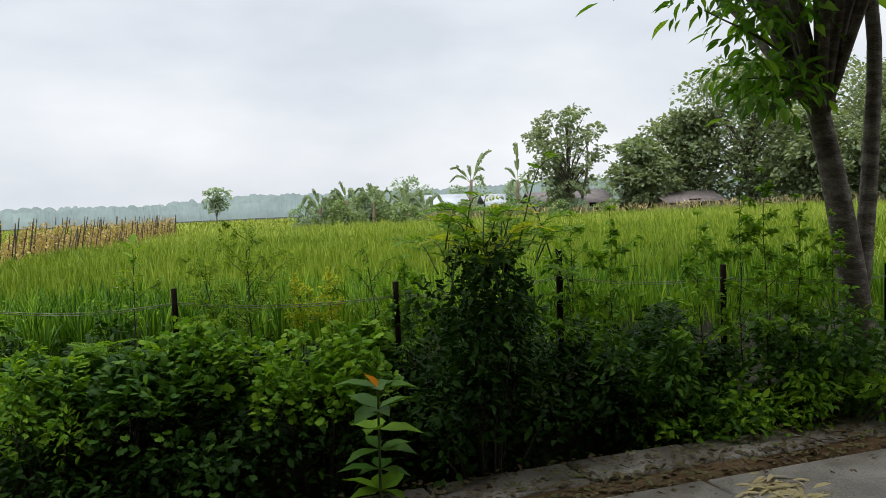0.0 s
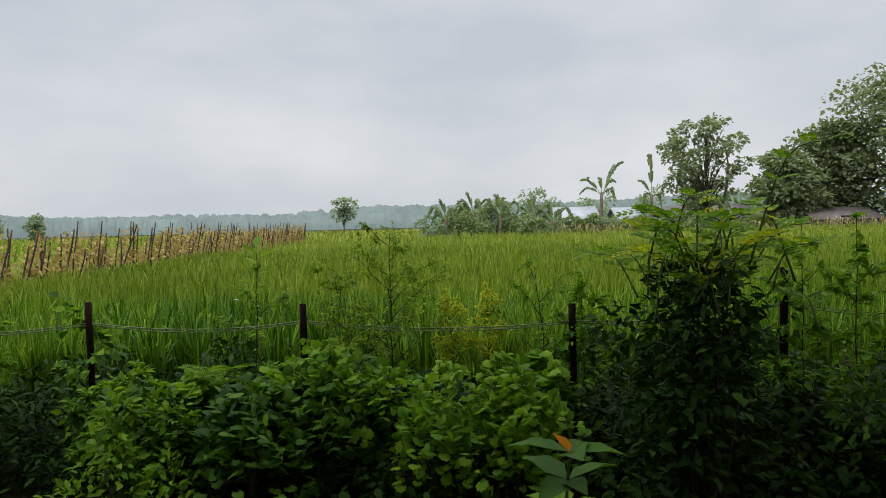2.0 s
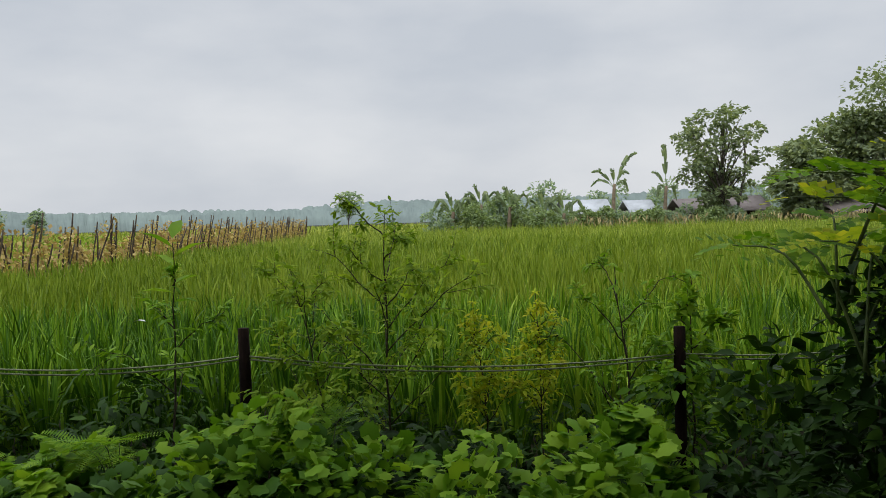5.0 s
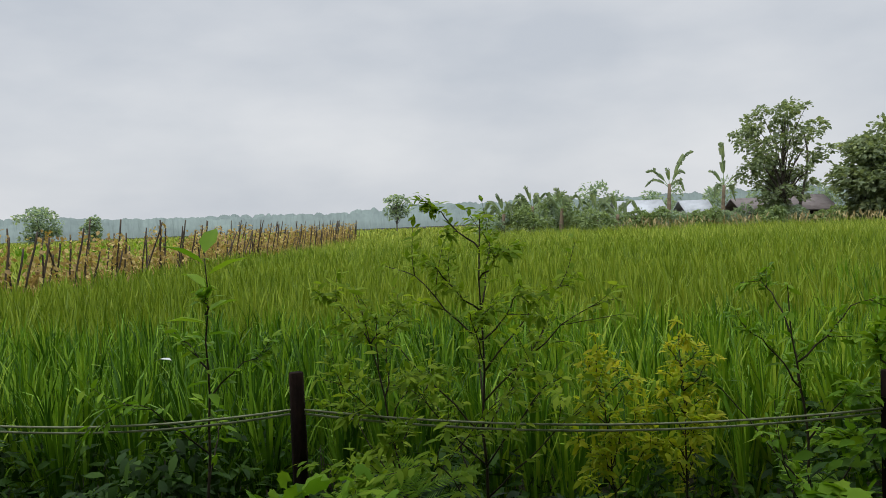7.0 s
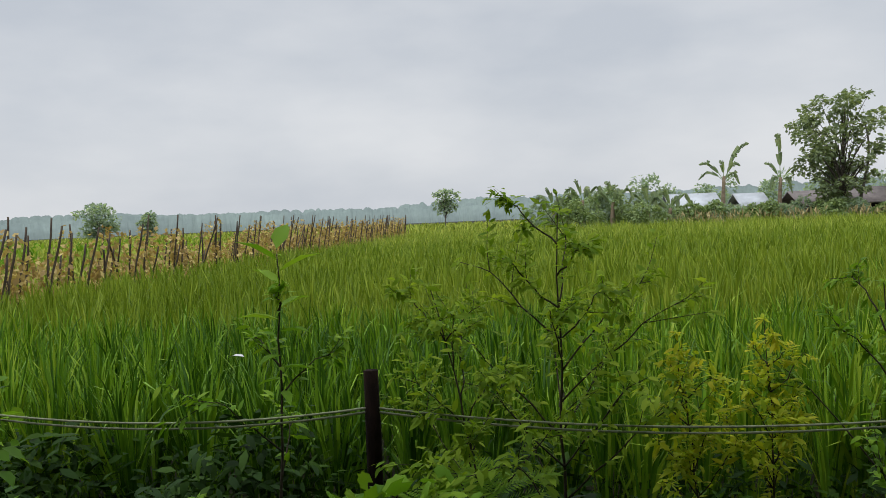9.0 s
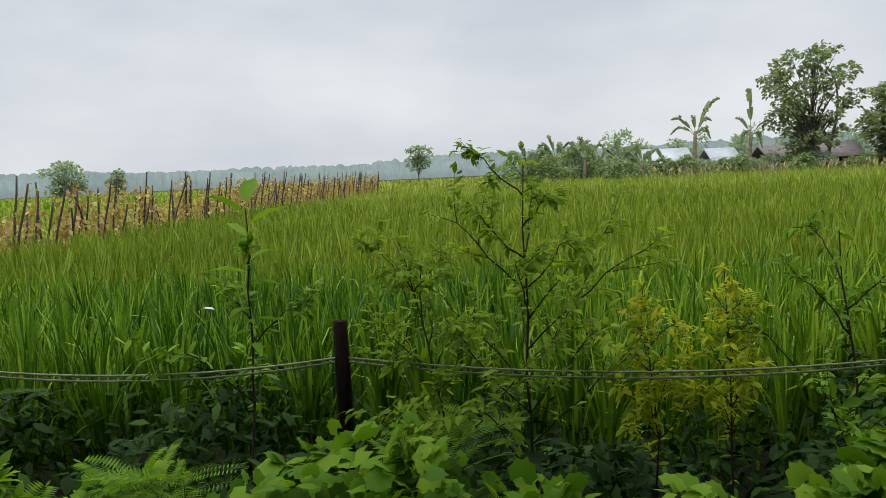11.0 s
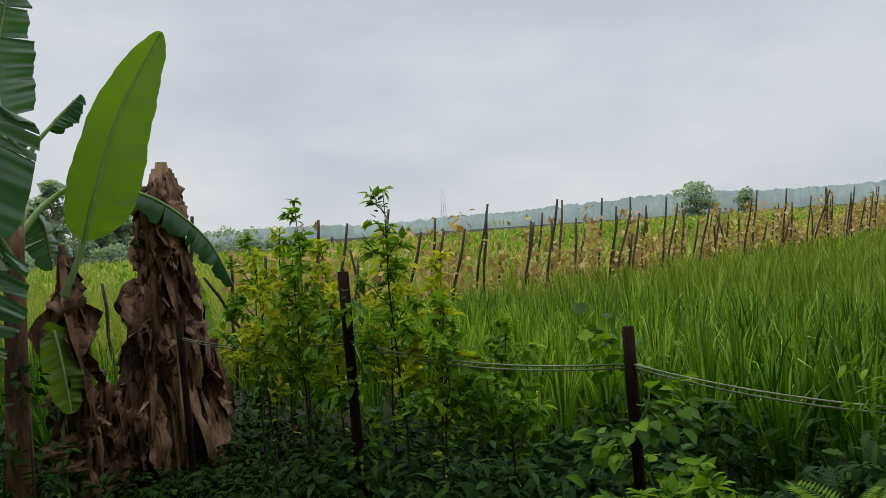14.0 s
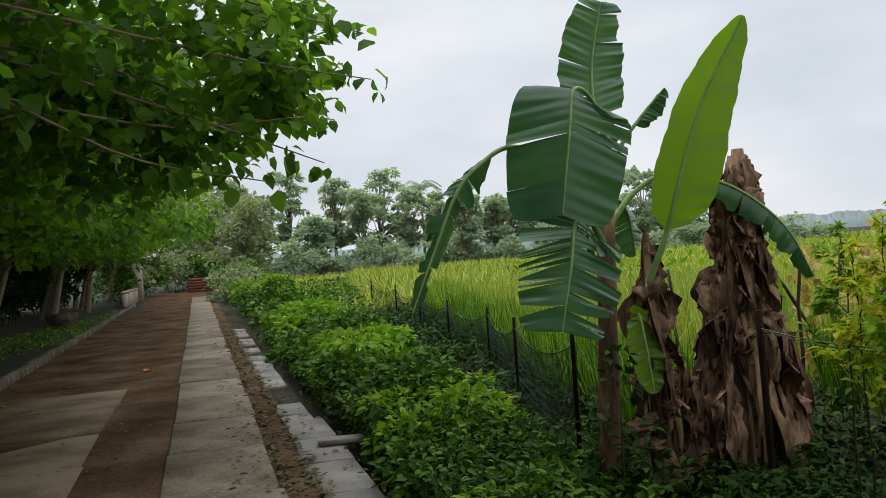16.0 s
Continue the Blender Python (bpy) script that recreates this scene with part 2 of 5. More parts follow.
def compound(pairs, length, width, tip=True):
    """A leaf of many leaflets in pairs along a drooping stalk."""
    v, q = [], []
    for i in range(pairs + (1 if tip else 0)):
        t = (i + 0.6) / pairs
        z = -0.28 * t * t
        for s in (-1, 1):
            if i == pairs and s > 0:
                continue
            ln = length * (0.75 + 0.5 * math.sin(math.pi * min(t, 1)))
            d = np.array((s * 0.93, 0.36, -0.1)) if i < pairs else np.array((0, 1, -0.3))
            w = np.array((-d[1], d[0], 0)) * width
            o = np.array((0, min(t, 1) * 0.92, z))
            k = len(v)
            v += [o, o + d * ln * .45 + w, o + d * ln * .45 - w, o + d * ln]
            q.append((k, k + 2, k + 3, k + 1))
    k = len(v)
    v += [(-.006, 0, 0), (.006, 0, 0), (.005, .5, -.07), (-.005, .5, -.07), (0, .95, -.26)]
    q += [(k, k + 1, k + 2, k + 3), (k + 3, k + 2, k + 4, k + 4)]
    q[-1] = (k + 3, k + 2, k + 4, k + 3)
    tri = [q[-1][:3]]
    return np.array(v, float), [np.array(q[:-1]), np.array(tri)]


FROND = compound(15, 0.26, 0.022)
# a lobed leaf: palmate outline round a raised centre
_a = np.radians([-90, -50, -25, 5, 30, 55, 75, 90, 105, 125, 150, 175, 205, 230])
_r = np.array([.08, .44, .4, .5, .43, .53, .46, .6, .46, .53, .43, .5, .4, .44])
LOBED = (np.concatenate([[(0, .36, .04)], np.stack([np.cos(_a) * _r, .36 + np.sin(_a) * _r * .95, -.16 * _r], -1)]),
         [np.array([(0, 1 + i, 1 + (i + 1) % 14) for i in range(14)])])
LANCE = (SLIM[0] * (1.9, 1, 1), SLIM[1])
KITE = (np.array([(0, 0, 0), (-.34, .45, .06), (.34, .45, .06), (0, 1, -.14)]), [np.array([(0, 2, 3, 1)])])


def scatter(shape, at, axis, size, roll=0.5):
    """Leaves of one shape at the places given, each along its axis; returns vertices and faces."""
    tv, tf = shape
    at, axis = np.asarray(at, float), unit(np.asarray(axis, float))
    n = len(at)
    size = np.broadcast_to(np.asarray(size, float), (n,))
    up = np.tile((0., 0., 1.), (n, 1)) + RNG.normal(0, roll, (n, 3))
    side = unit(np.cross(axis, up))
    nor = np.cross(side, axis)
    v = at[:, None] + size[:, None, None] * (tv[None, :, 0, None] * side[:, None] + tv[None, :, 1, None] * axis[:, None] + tv[None, :, 2, None] * nor[:, None])
    off = (np.arange(n) * len(tv))[:, None, None]
    return v.reshape(-1, 3), [(f[None] + off).reshape(-1, f.shape[1]) for f in tf]


def join(pieces):
    """Several (vertices, faces) as one."""
    vs, by, o = [], {}, 0
    for v, fs in pieces:
        vs.append(np.asarray(v).reshape(-1, 3))
        for f in fs:
            f = np.asarray(f)
            if len(f):
                by.setdefault(f.shape[1], []).append(f + o)
        o += len(vs[-1])
    return np.concatenate(vs), [np.concatenate(x) for x in by.values()]


def tube(points, radii, sides=8, cap=True):
    """A tapered tube along a line of points."""
    p = np.asarray(points, float)
    r = np.broadcast_to(np.asarray(radii, float), (len(p),))
    d = unit(np.gradient(p, axis=0))
    ref = np.where(np.abs(d[:, 2:3]) > 0.9, (1., 0., 0.), (0., 0., 1.))
    ref = np.tile(ref[0], (len(p), 1))
    a = unit(np.cross(d, ref))
    b = np.cross(d, a)
    ang = np.arange(sides) * 2 * math.pi / sides
    v = p[:, None] + r[:, None, None] * (np.cos(ang)[None, :, None] * a[:, None] + np.sin(ang)[None, :, None] * b[:, None])
    i, j = np.meshgrid(np.arange(len(p) - 1), np.arange(sides), indexing="ij")
    k = (j + 1) % sides
    q = np.stack([i * sides + j, i * sides + k, (i + 1) * sides + k, (i + 1) * sides + j], -1).reshape(-1, 4)
    v = v.reshape(-1, 3)
    fs = [q]
    if cap:
        n = len(v)
        v = np.concatenate([v, p[:1], p[-1:]])
        m = (len(p) - 1) * sides
        k0 = np.arange(sides)
        k1 = (k0 + 1) % sides
        fs.append(np.concatenate([np.stack([k1, k0, np.full(sides, n)], -1), np.stack([m + k0, m + k1, np.full(sides, n + 1)], -1)]))
    return v, fs


def curve_pts(ctrl, n=10):
    """A smooth line through control points."""
    c = np.asarray(ctrl, float)
    if len(c) < 3:
        t = np.linspace(0, 1, n)[:, None]
        return c[0] * (1 - t) + c[-1] * t
    c = np.concatenate([2 * c[:1] - c[1:2], c, 2 * c[-1:] - c[-2:-1]])
    out = []
    seg = len(c) - 3
    for u in np.linspace(0, seg - 1e-6, n):
        i, t = int(u), u - int(u)
        a, b, d, e = c[i:i + 4]
        out.append(0.5 * (2 * b + (d - a) * t + (2 * a - 5 * b + 4 * d - e) * t * t + (3 * b - a - 3 * d + e) * t ** 3))
    return np.array(out)


def box_piece(x0, x1, y0, y1, z0, z1, bev=0.01):
    """A box with bevelled top edges, as vertices and faces."""
    b = bev
    v = [(x0, y0, z0), (x1, y0, z0), (x1, y1, z0), (x0, y1, z0), (x0, y0, z1 - b), (x1, y0, z1 - b), (x1, y1, z1 - b), (x0, y1, z1 - b),
         (x0 + b, y0 + b, z1), (x1 - b, y0 + b, z1), (x1 - b, y1 - b, z1), (x0 + b, y1 - b, z1)]
    f = [(3, 2, 1, 0), (0, 1, 5, 4), (1, 2, 6, 5), (2, 3, 7, 6), (3, 0, 4, 7), (4, 5, 9, 8), (5, 6, 10, 9), (6, 7, 11, 10), (7, 4, 8, 11), (8, 9, 10, 11)]
    return np.array(v, float), [np.array(f)]


def part(name, piece, mat, parent=None, label="", smooth=False):
    ob = new(name, np_mesh(name, piece[0], piece[1], mat, smooth))
    if parent is not None:
        ob.parent = parent
    if label:
        ob["label"] = label
    return ob


def thing(name, at, label, category, group="", kind=""):
    """An Empty at the base of a thing; its parts are meshes in its own axes."""
    ob = new(name)
    ob.empty_display_size = 0.1
    ob.location = at
    return tagged(ob, label, category, group, kind)


# ---- the lie of the land ----
ROAD_D, ROAD_N, ROAD_O = np.array((-0.151, 0.9885)), np.array((0.9885, 0.151)), np.array((-1.93, 0.0))
ROAD_ANGLE = math.degrees(math.atan2(0.151, 0.9885))
FIELD_X, FIELD_FAR = 0.0, 46.0


def on_road(u, v):
    """u metres right of the road's edge, v along it."""
    p = ROAD_O + u * ROAD_N + v * ROAD_D
    return float(p[0]), float(p[1])


def road_u(x, y):
    return (x - ROAD_O[0]) * ROAD_N[0] + (y - ROAD_O[1]) * ROAD_N[1]


def land(x, y):
    """Height of the ground."""
    x, y = np.asarray(x, float), np.asarray(y, float)
    u = road_u(x, y)
    h = np.interp(u, (-8, -3.75, -3.6, 0.0, 0.62, 0.78, 1.05, 1.5), (0.12, 0.07, -0.06, -0.06, -0.03, -0.25, -0.35, -0.1))
    inner = np.interp(x, (-0.9, -0.35, 0.1, 0.5), (0, 0.14, 0.16, 0.12))
    k = np.clip((u - 1.0) / 0.5, 0, 1) * np.clip((x + 1.1) / 0.6, 0, 1)
    h = h * (1 - k) + inner * k
    return h + 0.02 * np.sin(1.7 * x + 0.6 * y) * np.sin(1.3 * y - 0.4 * x) * (np.abs(u + 1.8) > 1.9)


def axis_steps(lo, hi, near0, near1, step):
    mid = np.arange(near0, near1 + 1e-6, step)
    up, down, s = [near1], [near0], step
    while up[-1] < hi:
        s *= 1.22
        up.append(up[-1] + s)
    s = step
    while down[-1] > lo:
        s *= 1.22
        down.append(down[-1] - s)
    return np.array(down[:0:-1] + list(mid) + up[1:])


gx, gy = axis_steps(-900, 900, -9, 2, 0.14), axis_steps(-900, 900, -8, 16, 0.2)
GX, GY = np.meshgrid(gx, gy, indexing="ij")
gi, gj = np.meshgrid(np.arange(len(gx) - 1), np.arange(len(gy) - 1), indexing="ij")
ng = len(gy)
ground = part("ground", (np.stack([GX, GY, land(GX, GY)], -1).reshape(-1, 3),
                         [np.stack([gi * ng + gj, (gi + 1) * ng + gj, (gi + 1) * ng + gj + 1, gi * ng + gj + 1], -1).reshape(-1, 4)]), M_SOIL, smooth=True)
tagged(ground, "dark damp soil of fields, bank and verge", "ground", kind="structure")

# ---- rice ----


def rice_patch(name, x0, x1, y0, y1, step, blades, height, width, label, segs=3, arch=0.0, mat=None, leafy=0.0):
    """Tufts of blades on a jittered grid, one mesh."""
    xs, ys = np.arange(x0, x1, step), np.arange(y0, y1, step)
    X, Y = np.meshgrid(xs, ys, indexing="ij")
    X, Y = X.ravel() + RNG.uniform(-.35, .35, X.size) * step, Y.ravel() + RNG.uniform(-.35, .35, X.size) * step
    X, Y = X[road_u(X, Y) > 1.6], Y[road_u(X, Y) > 1.6]
    n = len(X) * blades
    bx, by = np.repeat(X, blades), np.repeat(Y, blades)
    az = RNG.uniform(0, 2 * math.pi, n)
    tuft = np.repeat(RNG.uniform(.86, 1.08, len(X)), blades)
    lump = tuft + 0.06 * np.sin(bx * 0.9 + 1.3 * np.sin(by * 0.5)) + 0.05 * np.sin(by * 1.7 + bx * 0.4)
    ln = height * lump * RNG.uniform(0.66, 1.1, n)
    lean = np.abs(RNG.normal(0.1, 0.11, n))
    lean = lean + arch * RNG.uniform(.2, 1, n)
    bend = RNG.uniform(0.0, 0.8, n) ** 2 + (RNG.random(n) < 0.07) * 1.1
    dirx, diry = np.cos(az), np.sin(az)
    bx, by = bx + dirx * step * .17, by + diry * step * .17
    base = np.stack([bx, by, land(bx, by)], -1)
    if leafy:
        # leaves leave the culm one above another and only their upper part shows
        base[:, 2] += height * tuft * (.2 + (.84 - .34 * leafy) * RNG.beta(1.7, 1.0, n))
        ln = height * RNG.uniform(.2, .4, n) * leafy
        lean = np.abs(RNG.normal(.17, .14, n)) + arch * .5
        bend = RNG.uniform(0.0, 0.75, n) ** 2 + (RNG.random(n) < 0.05) * 1.1
    sx, sy = -diry, dirx
    twist = RNG.uniform(-.9, .9, n)
    wx, wy = sx * np.cos(twist) + dirx * np.sin(twist), sy * np.cos(twist) + diry * np.sin(twist)
    rows = []
    pos, ang = base.copy(), lean.copy()
    for s in range(segs + 1):
        t = s / segs
        w = width * (1 - t) ** 0.6 * (0.75 + 0.5 * min(t * 3, 1)) / 2
        if s < segs:
            rows.append(pos + np.stack([wx, wy, 0 * wx], -1) * w)
            rows.append(pos - np.stack([wx, wy, 0 * wx], -1) * w)
            d = ln / segs
            pos = pos + np.stack([dirx * np.sin(ang) * d, diry * np.sin(ang) * d, np.cos(ang) * d], -1)
            ang = ang + bend * (0.3 + 1.5 * t)
        else:
            rows.append(pos)
    k = 2 * segs + 1
    V = np.stack(rows, 1).reshape(-1, 3)
    o = (np.arange(n) * k)[:, None]
    quads = [o + np.array([[2 * s, 2 * s + 1, 2 * s + 3, 2 * s + 2]]) for s in range(segs - 1)]
    tri = o + np.array([[2 * segs - 2, 2 * segs - 1, 2 * segs]])
    ob = part(name, (V, [np.concatenate(quads), tri] if quads else [tri]), mat or M_RICE)
    return tagged(ob, label, "rice crop", kind="stuff")


RICE = "rice_plants"
rice_patch(RICE, 0.98, 3.4, -3.7, 5.4, 0.2, 60, 1.02, 0.0155, "tall green rice plants with slender upright blades", 3, leafy=1.0)
rice_patch(RICE, 3.4, 9, -7, 5.6, 0.25, 37, 1.03, 0.019, "green rice plants a few steps into the paddy", 2, .1, M_PADDY, .85)
rice_patch(RICE, 9, 20, -15, 5.7, 0.3, 28, 1.02, 0.022, "dense green rice crop in the paddy", 2, .2, M_PADDY, .6)
rice_patch(RICE, 20, FIELD_FAR, -36, 5.9, 0.68, 15, 1.06, 0.045, "green rice crop at the far side of the paddy", 2, .6, M_PADDY)
rice_patch(RICE, 12, FIELD_FAR, -36, 5.9, 0.7, 15, 1.07, 0.05, "paler yellow-green rice at the far side of the paddy", 2, .7, M_PALERICE)
rice_patch(RICE, 0.98, 7, -7.5, -3.7, 0.26, 30, 1.0, 0.018, "green rice plants along the fence", 2, leafy=1.0)
rice_patch(RICE, 0.4, 20, -36, -7.5, 0.62, 13, 1.0, 0.06, "green rice crop towards the village", 2, .85, M_PADDY)
rice_patch(RICE, 0.3, 9, 7.6, 20, 0.28, 20, 0.95, 0.024, "green rice plants in the field behind the bean rows", 2, .4, M_PALERICE)
rice_patch(RICE, -.2, 0.4, 5.4, 20, 0.22, 26, 0.9, 0.018, "green rice plants behind the net fence", 3)
rice_patch(RICE, -6, 34, 20, 66, 0.85, 11, 0.95, 0.12, "pale green rice crop in the far field", 2, .85, M_PALERICE)
rice_patch(RICE, 9, 60, 8.5, 40, 0.85, 11, 0.95, 0.12, "pale green rice crop beyond the bean stakes", 2, .85, M_PALERICE)
rice_patch(RICE, FIELD_FAR, 150, -20, 90, 2.2, 12, 0.9, 0.27, "pale green crops in the distant fields", 2, .85, M_PALERICE)

# ---- road ----
road = part("road", (np.array([(*on_road(-3.6, -40), -0.012), (*on_road(0.0, -40), -0.012), (*on_road(0.0, 64), -0.012), (*on_road(-3.6, 64), -0.012)]), [np.array([(0, 1, 2, 3)])]), M_DIRT)
tagged(road, "narrow village road of damp brown dirt and concrete slabs", "road", kind="structure")


def slab_run(name, u0, u1, v0, v1, length, top, mat, parent, skip=0.0, seed=1):
    rnd = random.Random(seed)
    v = v0
    while v < v1:
        ln = length * rnd.uniform(0.92, 1.08)
        if rnd.random() >= skip:
            ob = part(name, box_piece(u0 + rnd.uniform(-.02, .02), u1 + rnd.uniform(-.02, .02), 0, ln - 0.025, -0.09, top + rnd.uniform(-.006, .008), 0.014), mat, parent)
            ob.matrix_world = Matrix.Translation((*on_road(0, v), 0)) @ pose(0, 0, 0, rnd.uniform(-.3, .3), rnd.uniform(-.3, .3), ROAD_ANGLE)
        v += ln


slab_run("slab", -0.88, 0.0, -14, -1.5, 1.55, 0.012, M_CONC, road, 0.0, 2)
slab_run("slab", -0.88, 0.0, -1.4, 50, 1.55, 0.012, M_STAINED, road, 0.0, 3)
slab_run("slab", -3.2, -1.62, -14, 11.6, 1.7, 0.008, M_MUDDY, road, 0.0, 4)

kerb = thing("kerb", (0, 0, 0), "low mossy concrete kerb along the road", "kerb", kind="structure")
slab_run("kerbstone", -3.74, -3.6, 6, 44, 1.0, 0.13, M_KERB, kerb, 0.0, 5)
edging = thing("drain_edging", (0, 0, 0), "pale wet concrete edging slabs beside the ditch", "edging", kind="structure")
slab_run("edging_slab", 0.24, 0.66, -14, 8.6, 0.95, 0.025, M_CONC, edging, 0.0, 6)
slab_run("edging_slab", 0.26, 0.6, 8.6, 22, 0.8, 0.0, M_CONC, edging, 0.3, 8)

# ---- posts and wire ----
POSTS = [(-7.2, 1.2, .024), (-5.75, 1.15, .022), (-4.25, 1.22, .024), (-2.87, 1.42, .025), (-1.6, 1.24, .022), (0.0, 1.285, .021), (1.24, 1.33, .02), (2.7, 1.52, .026), (4.3, 1.25, .022)]


def rough_post(h, r, seed):
    rnd = np.random.default_rng(seed)
    n = 9
    p = np.zeros((n, 3))
    p[:, 2] = np.linspace(-0.35, h, n)
    p[:, :2] += rnd.normal(0, r * 0.05, (n, 2)).cumsum(0)
    p[-1, :2] = p[-2, :2]
    return tube(p, r * rnd.uniform(0.92, 1.08, n), 7)


fence = thing("wire_fence", (0, 0, 0.1), "dark wooden posts with two strands of wire", "fence")
tops = []
for i, (y, h, r) in enumerate(POSTS):
    ob = part("post", rough_post(h, r, i), M_POST, fence)
    ob.location = (0.0, y, -0.1)
    ob.rotation_euler = (0.0, radians(-1.0), 0)
    tops.append((0.0, y, min(h, 1.31) - 0.1 - 0.1))
for (a, b) in zip(tops[:-1], tops[1:]):
    for k in range(2):
        t = np.linspace(0, 1, 14)[:, None]
        p = np.array(a) * (1 - t) + np.array(b) * t
        p[:, 2] -= 0.045 * 4 * (t * (1 - t))[:, 0] * (1 + 0.12 * k) + 0.012 * k
        p[:, 0] += 0.004 * k - 0.027
        part("wire", tube(p, 0.0034, 5, False), M_WIRE, fence)

# ---- leafy things ----


def foliage(centres, radii, count, size, shape, droop=0.3, seed=0, hollow=0.55):
    """Leaves over the shells of clumps, pointing outwards."""
    centres, radii = np.asarray(centres, float), np.asarray(radii, float)
    w = (radii.max(axis=1) ** 2)
    pick = RNG.choice(len(centres), count, p=w / w.sum())
    d = unit(RNG.normal(0, 1, (count, 3)))
    d[:, 2] = np.where(d[:, 2] < -0.35, -d[:, 2], d[:, 2])
    r = hollow + (1 - hollow) * RNG.random(count) ** 0.5
    at = centres[pick] + d * radii[pick] * r[:, None]
    axis = d * (1, 1, 0.5) + RNG.normal(0, 0.45, (count, 3)) - (0, 0, droop)
    return scatter(shape, at, axis, size * RNG.uniform(0.6, 1.25, count))


def bush(name, x, y, rx, ry, top, count, size, mat, label, shape=OVATE, clumps=14, base=None, category="bush", seed=0, low=.15):
    rnd = np.random.default_rng(seed + 31)
    z0 = float(land(x, y)) if base is None else base
    ob = thing(name, (x, y, z0), label, category)
    h = top - z0
    c = np.stack([rnd.uniform(-.75, .75, clumps) * rx, rnd.uniform(-.75, .75, clumps) * ry, rnd.uniform(low, 0.82, clumps) * h], -1)
    c[:, 2] *= 1 - 0.35 * ((c[:, 0] / rx) ** 2 + (c[:, 1] / ry) ** 2)
    r = np.stack([rnd.uniform(.3, .5, clumps) * rx, rnd.uniform(.25, .42, clumps) * ry, rnd.uniform(.16, .3, clumps) * h], -1)
    c[:, 2] = np.minimum(c[:, 2], h - r[:, 2])
    part("foliage", foliage(c, r, count, size, shape), mat, ob)
    stems = [tube(curve_pts([(q[0] * 0.3, q[1] * 0.3, -0.12), (q[0] * 0.6, q[1] * 0.6, q[2] * 0.5), tuple(q)], 6), np.linspace(0.012, 0.004, 6), 5) for q in c]
    part("woody_stem", join(stems), M_TWIG, ob)
    return ob


def tree(name, x, y, height, crown, clumps, count, size, mat, label, trunk=0.2, shape=OVATE, lean=(0, 0), low=0.3, bark=None, seed=0, flat=1.0, line=None, puff=1.0):
    """Tapered trunk, a limb to each clump, and a crown of single leaves. crown: (rx, ry)."""
    rnd = np.random.default_rng(seed + 77)
    ob = thing(name, (x, y, float(land(x, y))), label, "tree")
    p = curve_pts(line, 10) if line else curve_pts([(0, 0, -0.3), (lean[0] * .4 + .02 * height * rnd.normal(), lean[1] * .4, height * .4), (lean[0], lean[1], height * .82)], 10)
    cz = np.linspace(low, 0.93, clumps) + rnd.normal(0, .02, clumps)
    rad = np.sqrt(np.clip(1 - ((cz - (low + 1) / 2) / ((1 - low) / 2 * 1.15)) ** 2, 0.05, 1)) * flat
    a = rnd.uniform(0, 2 * math.pi, clumps)
    f = rnd.uniform(0.05, 0.85, clumps) ** .8 * rad
    c = np.stack([np.cos(a) * f * crown[0] + lean[0] * cz, np.sin(a) * f * crown[1] + lean[1] * cz, cz * height], -1)
    s = rnd.uniform(0.24, 0.46, clumps) * puff
    r = np.stack([s * crown[0], s * crown[1], s * 0.75 * (crown[0] + crown[1]) / 2], -1)
    c[:, 2] = np.minimum(c[:, 2], height - r[:, 2])
    limbs = []
    for q in c:
        i = int(np.clip(q[2] / height * 0.8 / 0.82 * 9 - 2, 5 if line else 3, 8))
        b = p[i]
        limbs.append(tube(curve_pts([tuple(b), tuple((b + q) / 2 + (0, 0, 0.03 * height)), tuple(q)], 6), np.linspace(trunk * 0.32, trunk * 0.06, 6), 5))
    part("trunk", join([tube(p, np.linspace(trunk, trunk * 0.25, 10), 9)] + limbs), bark or M_BARK, ob, smooth=True)
    part("crown", foliage(c, r, count, size, shape, hollow=.25), mat, ob)
    return ob

# ---- bank between road and fence ----


def cover(name, x0, x1, y0, y1, top0, top1, count, size, mat, shape, label, droop=0.25, seed=0):
    """Low growth over a strip of bank: leaves at many heights under an uneven top."""
    r = np.random.default_rng(seed)
    x, y = r.uniform(x0, x1, count), r.uniform(y0, y1, count)
    clear = (road_u(x, y) > 0.8) | (road_u(x, y) < -3.8)
    x, y, count = x[clear], y[clear], int(clear.sum())
    k = (x - x0) / (x1 - x0)
    top = (top0 * (1 - k) + top1 * k) * (0.82 + 0.2 * np.sin(2.9 * x + 1.7 * y + seed) * np.sin(3.7 * y - 1.1 * x) + 0.12 * np.sin(8 * y + 5 * x))
    g = land(x, y)
    z = g + (top - g) * r.beta(2.6, 1.0, count)
    az = r.uniform(0, 2 * math.pi, count)
    ax = np.stack([np.cos(az), np.sin(az), r.normal(0.0, 0.35, count) - droop], -1)
    v, f = scatter(shape, np.stack([x, y, z], -1), ax, size * r.uniform(.55, 1.3, count), 0.4)
    return tagged(part(name, (v, f), mat), label, "undergrowth", kind="stuff")


